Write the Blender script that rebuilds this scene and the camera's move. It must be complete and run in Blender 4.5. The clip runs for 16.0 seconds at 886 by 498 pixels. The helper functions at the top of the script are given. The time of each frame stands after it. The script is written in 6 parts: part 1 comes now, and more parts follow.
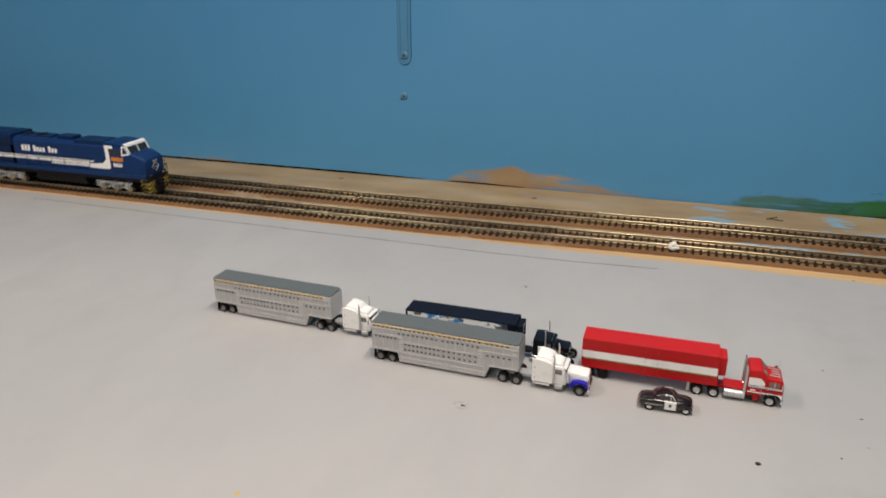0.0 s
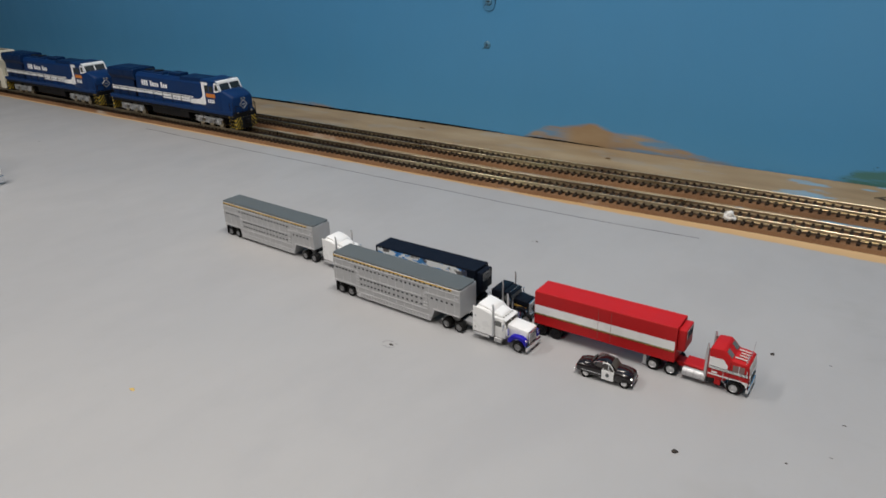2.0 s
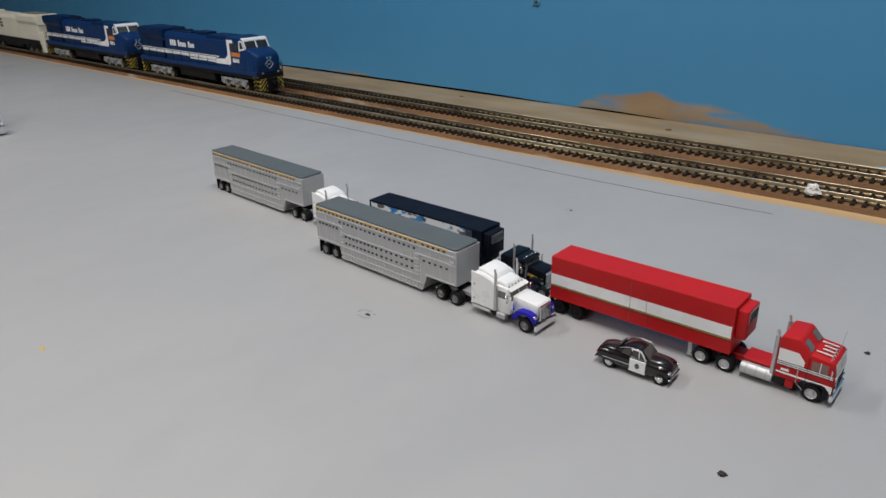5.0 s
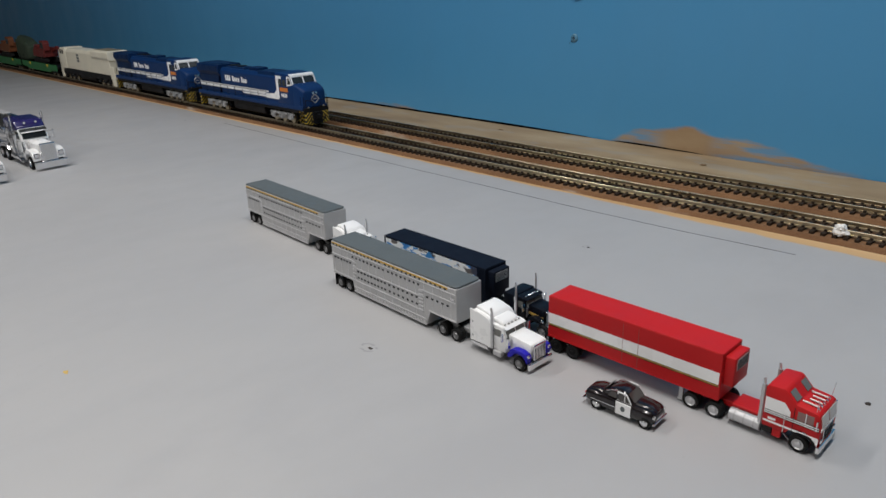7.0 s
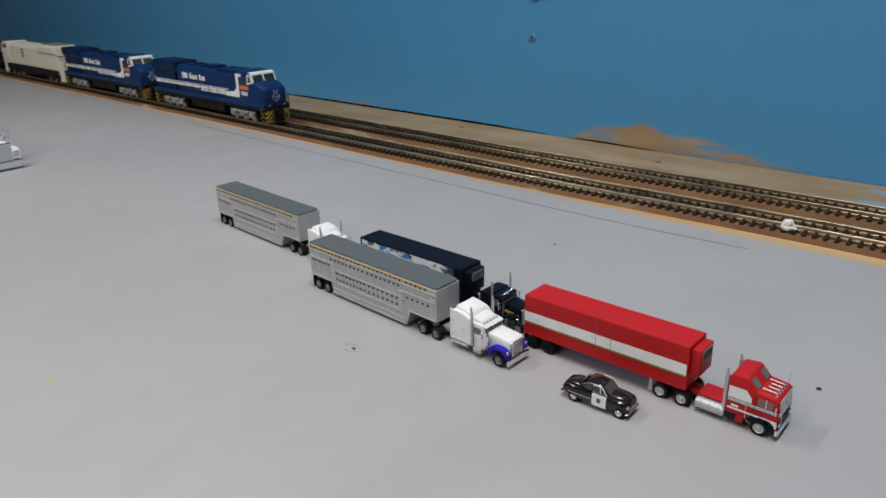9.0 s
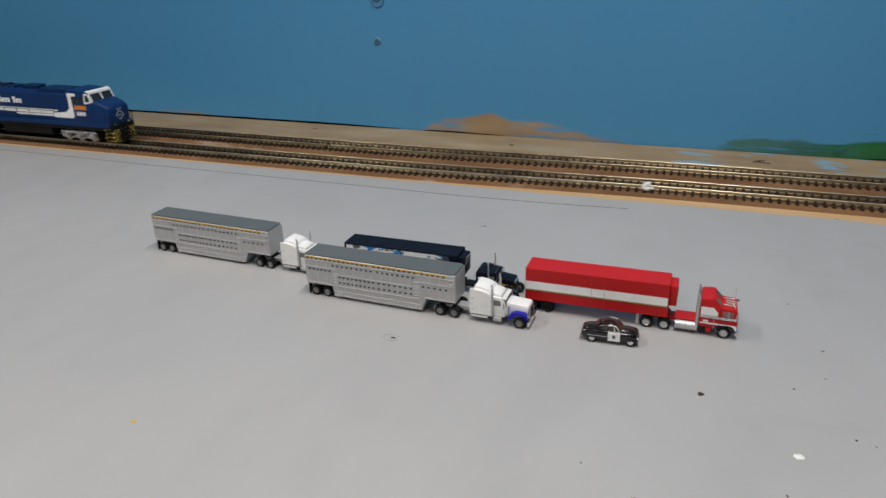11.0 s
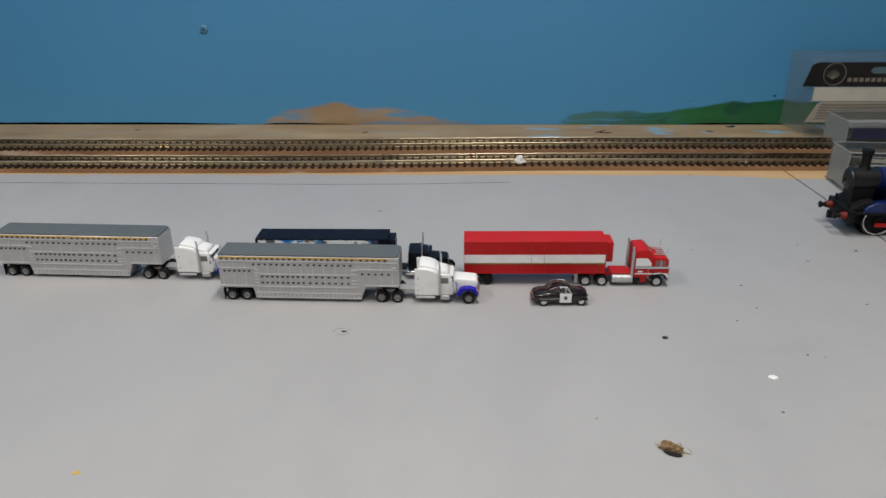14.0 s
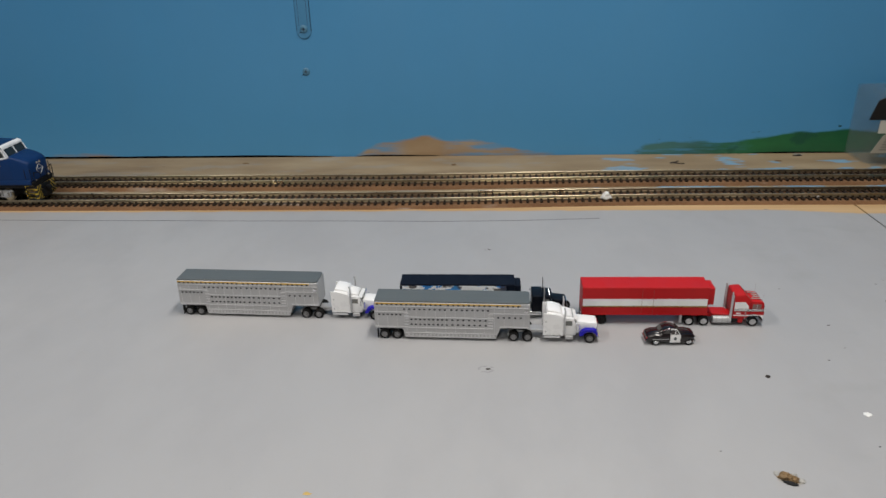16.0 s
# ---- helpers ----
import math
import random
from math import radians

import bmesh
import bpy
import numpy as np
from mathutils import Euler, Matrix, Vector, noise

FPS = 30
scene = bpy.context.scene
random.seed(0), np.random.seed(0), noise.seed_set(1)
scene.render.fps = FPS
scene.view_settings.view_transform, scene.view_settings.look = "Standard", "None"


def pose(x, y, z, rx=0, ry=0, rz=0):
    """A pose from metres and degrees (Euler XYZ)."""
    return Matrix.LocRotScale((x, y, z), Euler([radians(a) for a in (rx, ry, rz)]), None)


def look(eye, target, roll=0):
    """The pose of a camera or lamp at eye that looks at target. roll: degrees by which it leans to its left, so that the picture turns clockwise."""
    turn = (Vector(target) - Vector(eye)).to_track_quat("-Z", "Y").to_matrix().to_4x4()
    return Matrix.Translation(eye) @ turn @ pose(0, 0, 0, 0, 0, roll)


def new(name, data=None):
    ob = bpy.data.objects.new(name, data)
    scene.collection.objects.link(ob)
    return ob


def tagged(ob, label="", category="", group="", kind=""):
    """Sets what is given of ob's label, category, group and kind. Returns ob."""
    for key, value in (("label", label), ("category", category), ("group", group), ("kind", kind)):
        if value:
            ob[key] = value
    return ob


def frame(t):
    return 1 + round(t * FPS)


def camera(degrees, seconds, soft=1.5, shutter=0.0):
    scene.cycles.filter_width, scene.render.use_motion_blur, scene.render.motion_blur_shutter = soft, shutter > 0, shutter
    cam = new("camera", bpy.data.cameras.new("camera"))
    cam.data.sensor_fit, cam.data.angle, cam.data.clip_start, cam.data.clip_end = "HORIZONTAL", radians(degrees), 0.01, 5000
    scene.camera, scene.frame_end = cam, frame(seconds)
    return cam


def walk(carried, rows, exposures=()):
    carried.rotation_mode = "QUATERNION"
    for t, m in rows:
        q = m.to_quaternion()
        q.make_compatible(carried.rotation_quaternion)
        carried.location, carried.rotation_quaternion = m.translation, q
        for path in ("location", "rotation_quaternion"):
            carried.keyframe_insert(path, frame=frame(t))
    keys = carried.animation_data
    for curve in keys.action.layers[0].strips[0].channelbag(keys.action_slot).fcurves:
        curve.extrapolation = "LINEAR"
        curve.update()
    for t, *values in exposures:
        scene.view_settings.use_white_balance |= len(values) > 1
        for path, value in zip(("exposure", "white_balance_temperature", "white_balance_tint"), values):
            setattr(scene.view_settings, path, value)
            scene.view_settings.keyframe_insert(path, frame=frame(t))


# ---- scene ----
cam = camera(63.9, 16.0, soft=1.5, shutter=0.4)
EXPOSURES = [(0, 0.25, 7300, 13), (0.5, 0.22, 7300, 13), (1, 0.1, 7050, 12), (1.5, 0.05, 6850, 11), (2, 0.03, 6700, 10.5), (2.5, 0.0, 6600, 10), (6, 0.0, 6470, 10), (9.2, 0.0, 6470, 10), (11, 0.0, 6640, 10), (16, 0.0, 6640, 10)]
PATH = [
    (0, (0.097, -0.333, 0.235), (-0.474, 1.435, -0.505), -0.3),
    (0.5, (0.148, -0.331, 0.227), (-0.571, 1.36, -0.563), 0.6),
    (1, (0.207, -0.315, 0.227), (-0.697, 1.297, -0.538), 1.2),
    (1.5, (0.215, -0.287, 0.216), (-0.799, 1.251, -0.564), -0.7),
    (2, (0.215, -0.261, 0.202), (-0.821, 1.255, -0.593), -1.1),
    (2.5, (0.209, -0.245, 0.183), (-0.843, 1.212, -0.695), -2.2),
    (3, (0.199, -0.233, 0.174), (-0.874, 1.203, -0.713), -1.3),
    (3.5, (0.195, -0.224, 0.168), (-0.881, 1.241, -0.668), -1.0),
    (4, (0.192, -0.21, 0.156), (-0.935, 1.223, -0.666), -1.8),
    (4.2, (0.193, -0.199, 0.148), (-0.945, 1.234, -0.659), -1.6),
    (6.3, (0.227, -0.18, 0.152), (-1.046, 1.171, -0.594), -1.0),
    (6.5, (0.229, -0.176, 0.154), (-1.057, 1.169, -0.578), -1.4),
    (7, (0.228, -0.176, 0.156), (-1.101, 1.137, -0.557), -1.7),
    (7.5, (0.233, -0.173, 0.16), (-1.082, 1.146, -0.569), -1.6),
    (8, (0.235, -0.176, 0.163), (-1.08, 1.134, -0.582), -1.8),
    (8.5, (0.235, -0.179, 0.161), (-1.054, 1.151, -0.592), -1.2),
    (9, (0.226, -0.192, 0.166), (-0.998, 1.206, -0.574), -1.1),
    (9.2, (0.219, -0.203, 0.169), (-0.951, 1.248, -0.556), -0.9),
    (11.3, (0.128, -0.313, 0.196), (-0.364, 1.453, -0.604), -0.5),
    (11.5, (0.121, -0.317, 0.194), (-0.282, 1.472, -0.604), 0.1),
    (12, (0.107, -0.321, 0.195), (-0.192, 1.497, -0.582), 0.0),
    (12.5, (0.092, -0.317, 0.192), (-0.099, 1.516, -0.586), 1.0),
    (13, (0.079, -0.311, 0.188), (-0.012, 1.533, -0.58), 1.3),
    (13.5, (0.068, -0.31, 0.185), (0.011, 1.529, -0.599), 0.8),
    (14, (0.055, -0.306, 0.177), (0.026, 1.53, -0.617), -0.2),
    (14.5, (0.039, -0.303, 0.182), (-0.004, 1.515, -0.651), 0.4),
    (15, (0.015, -0.313, 0.196), (-0.03, 1.525, -0.59), -0.3),
    (15.5, (-0.006, -0.335, 0.221), (-0.093, 1.486, -0.602), -2.3),
    (16, (-0.001, -0.35, 0.232), (-0.118, 1.475, -0.579), -1.5),
]
walk(cam, [(t, look(eye, target, roll)) for t, eye, target, roll in PATH],
     exposures=EXPOSURES)

# ---- world and lamps ----
world = bpy.data.worlds.new("room_world")
scene.world = world
world.use_nodes = True
world.node_tree.nodes["Background"].inputs[0].default_value = (0.75, 0.85, 1.0, 1)
world.node_tree.nodes["Background"].inputs[1].default_value = 0.02


def tube_or_fill_lamp(x, y, z, length, watts, turn=0.0):
    """The light of one unseen ceiling tube, or of the added fill lamp."""
    data = bpy.data.lights.new("tube_or_fill_light", "AREA")
    data.shape, data.size, data.size_y, data.energy = "RECTANGLE", length, 0.10, watts
    data.color = (1.0, 0.97, 0.93)
    ob = new("tube_or_fill_light", data)
    ob.matrix_world = pose(x, y, z, 0, 0, turn)
    return ob


CEILING = 1.15
LAMP_Z = 0.92
# the third is an added fill behind the camera, brightening upright near sides
LAMPS = [(-0.62, -0.28, 5.4), (0.17, -0.10, 6.7), (-0.15, -1.15, 5.2)]
for lx, ly, watts in LAMPS:
    tube_or_fill_lamp(lx, ly, LAMP_Z, 0.6, watts, 90)


# ---- materials ----
def material(name, color, rough=0.5, metal=0.0, vary=0.08, scale=60.0, bump=0.0, bump_scale=400.0, coat=0.0, spec=0.5):
    """A painted, plastic or metal surface with two scales of variation; scales are per metre."""
    m = bpy.data.materials.new(name)
    m.use_nodes = True
    nt = m.node_tree
    b = nt.nodes["Principled BSDF"]
    b.inputs["Metallic"].default_value = metal
    b.inputs["Coat Weight"].default_value = coat
    b.inputs["Specular IOR Level"].default_value = spec
    tc = nt.nodes.new("ShaderNodeTexCoord")
    n1 = nt.nodes.new("ShaderNodeTexNoise")
    n1.inputs["Scale"].default_value = scale
    n1.inputs["Detail"].default_value = 6
    n2 = nt.nodes.new("ShaderNodeTexNoise")
    n2.inputs["Scale"].default_value = scale * 9
    n2.inputs["Detail"].default_value = 3
    nt.links.new(tc.outputs["Object"], n1.inputs["Vector"])
    nt.links.new(tc.outputs["Object"], n2.inputs["Vector"])
    add = nt.nodes.new("ShaderNodeMath")
    add.operation = "MULTIPLY_ADD"
    add.inputs[1].default_value = 0.4
    nt.links.new(n2.outputs["Fac"], add.inputs[0])
    nt.links.new(n1.outputs["Fac"], add.inputs[2])
    rng = nt.nodes.new("ShaderNodeMapRange")
    rng.inputs["From Min"].default_value, rng.inputs["From Max"].default_value = 0.45, 0.95
    rng.inputs["To Min"].default_value, rng.inputs["To Max"].default_value = 1 - vary, 1 + vary
    nt.links.new(add.outputs[0], rng.inputs["Value"])
    mul = nt.nodes.new("ShaderNodeVectorMath")
    mul.operation = "SCALE"
    mul.inputs[0].default_value = color[:3]
    nt.links.new(rng.outputs[0], mul.inputs["Scale"])
    nt.links.new(mul.outputs[0], b.inputs["Base Color"])
    r2 = nt.nodes.new("ShaderNodeMapRange")
    r2.inputs["From Min"].default_value, r2.inputs["From Max"].default_value = 0.3, 0.7
    r2.inputs["To Min"].default_value, r2.inputs["To Max"].default_value = max(rough - 0.08, 0.02), min(rough + 0.08, 1)
    nt.links.new(n1.outputs["Fac"], r2.inputs["Value"])
    nt.links.new(r2.outputs[0], b.inputs["Roughness"])
    if bump:
        n3 = nt.nodes.new("ShaderNodeTexNoise")
        n3.inputs["Scale"].default_value = bump_scale
        n3.inputs["Detail"].default_value = 4
        nt.links.new(tc.outputs["Object"], n3.inputs["Vector"])
        bm_ = nt.nodes.new("ShaderNodeBump")
        bm_.inputs["Strength"].default_value = bump
        bm_.inputs["Distance"].default_value = 0.001
        nt.links.new(n3.outputs["Fac"], bm_.inputs["Height"])
        nt.links.new(bm_.outputs[0], b.inputs["Normal"])
    return m


class Nodes:
    """Short hands for building a node tree."""

    def __init__(self, name):
        self.mat = bpy.data.materials.new(name)
        self.mat.use_nodes = True
        self.nt = self.mat.node_tree
        self.bsdf = self.nt.nodes["Principled BSDF"]
        tc = self.nt.nodes.new("ShaderNodeTexCoord")
        self.co = tc.outputs["Object"]
        sep = self.nt.nodes.new("ShaderNodeSeparateXYZ")
        self.nt.links.new(self.co, sep.inputs[0])
        self.x, self.y, self.z = sep.outputs

    def put(self, socket, value):
        if isinstance(value, bpy.types.NodeSocket):
            self.nt.links.new(value, socket)
        else:
            socket.default_value = value

    def math(self, op, a, b=0.0, c=0.0, clamp=False):
        n = self.nt.nodes.new("ShaderNodeMath")
        n.operation, n.use_clamp = op, clamp
        for s, v in zip(n.inputs, (a, b, c)):
            self.put(s, v)
        return n.outputs[0]

    def noise(self, scale, detail=5.0, stretch=None, rough=0.55):
        n = self.nt.nodes.new("ShaderNodeTexNoise")
        n.inputs["Scale"].default_value, n.inputs["Detail"].default_value, n.inputs["Roughness"].default_value = scale, detail, rough
        vec = self.co
        if stretch:
            mp = self.nt.nodes.new("ShaderNodeMapping")
            mp.inputs["Scale"].default_value = stretch
            self.nt.links.new(self.co, mp.inputs[0])
            vec = mp.outputs[0]
        self.nt.links.new(vec, n.inputs["Vector"])
        return n.outputs["Fac"]

    def step(self, value, low, high, a=0.0, b=1.0):
        n = self.nt.nodes.new("ShaderNodeMapRange")
        n.interpolation_type = "SMOOTHSTEP"
        for s, v in zip(n.inputs, (value, low, high, a, b)):
            self.put(s, v)
        return n.outputs[0]

    def ramp(self, value, stops):
        n = self.nt.nodes.new("ShaderNodeValToRGB")
        el = n.color_ramp.elements
        while len(el) < len(stops):
            el.new(0.5)
        for e, (p, c) in zip(el, stops):
            e.position = p
            e.color = (*c, 1) if isinstance(c, tuple) else (c, c, c, 1)
        self.put(n.inputs[0], value)
        return n.outputs[0]

    def mix(self, fac, a, b):
        n = self.nt.nodes.new("ShaderNodeMix")
        n.data_type = "RGBA"
        self.put(n.inputs["Factor"], fac)
        for s, v in ((n.inputs[6], a), (n.inputs[7], b)):
            self.put(s, (*v, 1) if isinstance(v, tuple) else v)
        return n.outputs[2]

    def bump(self, height, strength=0.3, dist=0.001):
        n = self.nt.nodes.new("ShaderNodeBump")
        n.inputs["Strength"].default_value, n.inputs["Distance"].default_value = strength, dist
        self.nt.links.new(height, n.inputs["Height"])
        self.nt.links.new(n.outputs[0], self.bsdf.inputs["Normal"])

    def done(self, color, rough):
        self.put(self.bsdf.inputs["Base Color"], color)
        self.put(self.bsdf.inputs["Roughness"], rough)
        return self.mat

    def profile(self, axis, x0, x1, points, top):
        """A height over x, from (x, height) points between x0 and x1, heights up to top."""
        f = self.math("DIVIDE", self.math("SUBTRACT", axis, x0), x1 - x0, clamp=True)
        r = self.ramp(f, [((px - x0) / (x1 - x0), h / top) for px, h in points])
        return self.math("MULTIPLY", r, top)


def blue_backdrop():
    n = Nodes("blue_backdrop_paint")
    big, brush, fine = n.noise(2.2, 4), n.noise(14, 5, (1, 1, 0.45)), n.noise(120, 4, (1, 1, 0.3))
    blue = n.ramp(big, [(0.3, (0.045, 0.202, 0.400)), (0.7, (0.060, 0.240, 0.455))])
    # the blue grows lighter towards the lower edge
    low = n.step(n.math("ADD", n.z, n.math("MULTIPLY", brush, 0.05)), 0.0, 0.30, 1.0, 0.0)
    blue = n.mix(n.math("MULTIPLY", low, 0.75), blue, (0.080, 0.315, 0.575))
    blue = n.mix(n.step(brush, 0.5, 0.8, 0.0, 0.22), blue, (0.068, 0.265, 0.480))
    # sand hills
    edge = n.math("MULTIPLY", n.math("SUBTRACT", n.noise(45, 6, (0.45, 1, 1.6)), 0.5), 0.016)
    h = n.profile(n.x, -0.53, 0.09, [(-0.53, 0.0), (-0.50, 0.004), (-0.465, 0.007), (-0.428, 0.003), (-0.40, 0.0), (-0.155, 0.0), (-0.126, 0.013), (-0.092, 0.019), (-0.071, 0.024), (-0.04, 0.017), (-0.007, 0.015), (0.05, 0.006), (0.09, 0.0)], 0.03)
    zz = n.math("SUBTRACT", n.z, n.math("ADD", h, edge))
    sand = n.step(zz, -0.003, 0.0015, 1.0, 0.0)
    sand = n.math("MULTIPLY", sand, n.step(h, 0.001, 0.004))
    streak = n.step(n.noise(60, 5, (0.25, 1, 2.5)), 0.42, 0.62)
    sandc = n.ramp(n.noise(22, 5, (0.5, 1, 1.5)), [(0.3, (0.27, 0.175, 0.095)), (0.5, (0.33, 0.225, 0.13)), (0.75, (0.40, 0.30, 0.19))])
    core = n.step(n.math("ABSOLUTE", n.math("ADD", n.x, 0.07)), 0.015, 0.06, 1.0, 0.0)
    amount = n.math("MULTIPLY", sand, n.math("MAXIMUM", core, n.math("SUBTRACT", 0.95, n.math("MULTIPLY", streak, 0.75))))
    col = n.mix(amount, blue, sandc)
    # green hills
    h = n.profile(n.x, 0.15, 0.70, [(0.15, 0.0), (0.18, 0.010), (0.20, 0.012), (0.232, 0.014), (0.276, 0.015), (0.317, 0.019), (0.345, 0.024), (0.40, 0.026), (0.50, 0.02), (0.70, 0.015)], 0.03)
    zz = n.math("SUBTRACT", n.z, n.math("ADD", h, n.math("MULTIPLY", edge, 0.9)))
    green = n.math("MULTIPLY", n.step(zz, -0.0025, 0.001, 1.0, 0.0), n.step(h, 0.004, 0.010))
    dense = n.step(n.math("ADD", n.x, n.math("MULTIPLY", n.noise(40, 5, (0.5, 1, 1.8)), 0.16)), 0.27, 0.38)
    gcol = n.ramp(n.noise(30, 5, (0.4, 1, 1.2)), [(0.3, (0.007, 0.070, 0.012)), (0.7, (0.018, 0.140, 0.026))])
    wash = n.mix(0.45, (0.10, 0.24, 0.28), gcol)
    gcol = n.mix(dense, wash, gcol)
    blotch = n.step(n.noise(38, 4, (0.7, 1, 1)), 0.60, 0.68)
    gcol = n.mix(blotch, gcol, (0.006, 0.075, 0.020))
    wisp = n.step(n.noise(70, 5, (0.18, 1, 2.6)), 0.36, 0.52, 0.25, 1.0)
    green = n.math("MULTIPLY", green, n.math("MAXIMUM", wisp, dense))
    col = n.mix(n.math("MULTIPLY", green, 0.95), col, gcol)
    spot = n.math("MULTIPLY", n.step(n.noise(110, 4, (0.5, 1, 1.4)), 0.66, 0.70), n.step(n.math("ABSOLUTE", zz), 0.003, 0.007, 1.0, 0.0))
    col = n.mix(n.math("MULTIPLY", spot, n.step(h, 0.004, 0.010)), col, (0.012, 0.055, 0.05))
    n.bump(n.math("ADD", brush, n.math("MULTIPLY", fine, 0.4)), 0.12)
    return n.done(col, n.step(brush, 0.3, 0.7, 0.34, 0.5))


def grey_paint():
    n = Nodes("grey_board_paint")
    big, mid, fine = n.noise(3, 4), n.noise(16, 6, (1, 0.6, 1)), n.noise(260, 4)
    col = n.ramp(big, [(0.3, (0.360, 0.362, 0.373)), (0.7, (0.418, 0.413, 0.414))])
    col = n.mix(n.step(mid, 0.40, 0.70, 0.0, 0.45), col, (0.333, 0.333, 0.346))
    # rubbed patches on the side by the parked engines
    rub = n.math("MULTIPLY", n.step(n.noise(26, 6, (0.6, 1, 1)), 0.56, 0.70), n.step(n.x, 0.12, 0.22))
    col = n.mix(n.math("MULTIPLY", rub, 0.28), col, (0.30, 0.30, 0.295))
    speck = n.step(n.noise(420, 2), 0.72, 0.78)
    col = n.mix(n.math("MULTIPLY", speck, 0.25), col, (0.25, 0.24, 0.23))
    # the paint stops short of the track, over bare ply
    line = n.math("ADD", 0.2575, n.math("MULTIPLY", n.math("SUBTRACT", n.noise(35, 4, (1, 0.2, 1)), 0.5), 0.008))
    line = n.math("SUBTRACT", line, n.step(n.x, 0.24, 0.34, 0.0, 0.010))
    bare = n.step(n.math("SUBTRACT", n.y, line), -0.0015, 0.002)
    wood = n.ramp(n.noise(30, 6, (0.12, 2.5, 1)), [(0.3, (0.50, 0.31, 0.14)), (0.7, (0.66, 0.45, 0.24))])
    col = n.mix(bare, col, wood)
    n.bump(n.math("ADD", n.math("MULTIPLY", mid, 0.8), n.math("MULTIPLY", fine, 0.35)), 0.10)
    return n.done(col, n.step(mid, 0.3, 0.7, 0.42, 0.56))


def sand_paint():
    n = Nodes("tan_scenery_paint")
    mid, fine = n.noise(24, 6, (0.35, 1, 1)), n.noise(300, 4)
    col = n.ramp(mid, [(0.25, (0.21, 0.140, 0.075)), (0.5, (0.31, 0.225, 0.130)), (0.8, (0.42, 0.33, 0.21))])
    # drips of blue paint
    drip = n.math("MULTIPLY", n.step(n.noise(30, 3, (0.55, 1.3, 1)), 0.545, 0.61), n.step(n.x, 0.04, 0.18, 0.12, 1.0))
    col = n.mix(n.math("MULTIPLY", drip, 0.85), col, (0.17, 0.36, 0.52))
    stain = n.step(n.noise(70, 4), 0.68, 0.74)
    col = n.mix(n.math("MULTIPLY", stain, 0.6), col, (0.17, 0.10, 0.05))
    n.bump(n.math("ADD", mid, n.math("MULTIPLY", fine, 0.5)), 0.25)
    return n.done(col, 0.7)


def cork():
    n = Nodes("brown_cork")
    mid, fine = n.noise(40, 5, (0.4, 1, 1)), n.noise(900, 3)
    col = n.ramp(n.math("ADD", n.math("MULTIPLY", mid, 0.7), n.math("MULTIPLY", fine, 0.3)), [(0.3, (0.12, 0.056, 0.023)), (0.5, (0.19, 0.095, 0.042)), (0.7, (0.27, 0.145, 0.068))])
    pale = n.math("MULTIPLY", n.step(n.noise(18, 4, (0.5, 2, 1)), 0.60, 0.68), 0.7)
    col = n.mix(pale, col, (0.42, 0.36, 0.30))
    n.bump(fine, 0.5)
    return n.done(col, 0.85)


BLUE, GREY, TAN, CORK = blue_backdrop(), grey_paint(), sand_paint(), cork()
TIE = material("dark_brown_tie_plastic", (0.026, 0.016, 0.010), 0.65, vary=0.25, scale=90, spec=0.25)
RAIL = material("nickel_silver_rail", (0.47, 0.40, 0.28), 0.34, 1.0, vary=0.2, scale=50)
DARK = material("dark_gap", (0.012, 0.012, 0.013), 0.9)
ROOM = material("cream_room_paint", (0.46, 0.44, 0.41), 0.7, scale=4)
CEIL = material("white_ceiling_paint", (0.55, 0.55, 0.53), 0.8, scale=4)
FLOOR = material("grey_carpet", (0.14, 0.14, 0.15), 0.9, scale=30, bump=0.4)
FITTING = material("white_enamel", (0.8, 0.8, 0.8), 0.35)
WHITE = material("white_gloss_plastic", (0.85, 0.85, 0.85), 0.28, vary=0.03)
SILVER = material("silver_painted_plastic", (0.46, 0.46, 0.465), 0.40, 0.30, vary=0.06, scale=150)
ROOFGREY = material("grey_roof_plastic", (0.10, 0.115, 0.12), 0.5, vary=0.10, scale=90)
RED = material("red_gloss_plastic", (0.47, 0.010, 0.012), 0.5, vary=0.06, scale=80, spec=0.28)
BLACK = material("black_plastic", (0.006, 0.006, 0.007), 0.4, scale=80, spec=0.3)
BLUEBLACK = material("blue_black_gloss", (0.003, 0.004, 0.008), 0.38, vary=0.1, scale=80, spec=0.2)
NAVY = material("navy_plastic", (0.005, 0.008, 0.017), 0.6, vary=0.1, scale=80, spec=0.12)
RUBBER = material("black_rubber", (0.007, 0.007, 0.007), 0.75, scale=200, spec=0.25)
CHROME = material("chrome_plate", (0.78, 0.78, 0.79), 0.16, 1.0, vary=0.04, scale=200)
PIPE = material("satin_bright_metal", (0.55, 0.55, 0.56), 0.38, 0.55, vary=0.06, scale=200)
HUB = material("silver_hub", (0.22, 0.22, 0.225), 0.35, 0.45, vary=0.05, scale=200)
PALEGLASS = material("hazy_window_plastic", (0.16, 0.16, 0.15), 0.10, spec=0.6)
GLASS = material("smoky_window_plastic", (0.022, 0.026, 0.028), 0.08, spec=0.5)
SEAMGREY = material("seam_shadow_grey", (0.22, 0.07, 0.06), 0.7)
ROYAL = material("royal_blue_plastic", (0.012, 0.008, 0.36), 0.4, scale=100, spec=0.25)
SLOT = material("slot_shade", (0.030, 0.032, 0.036), 0.7)
GOLD = material("gold_stripe", (0.54, 0.34, 0.07), 0.45, scale=100)
LOCO = material("loco_blue_paint", (0.0026, 0.028, 0.112), 0.45, vary=0.10, scale=40, spec=0.25)
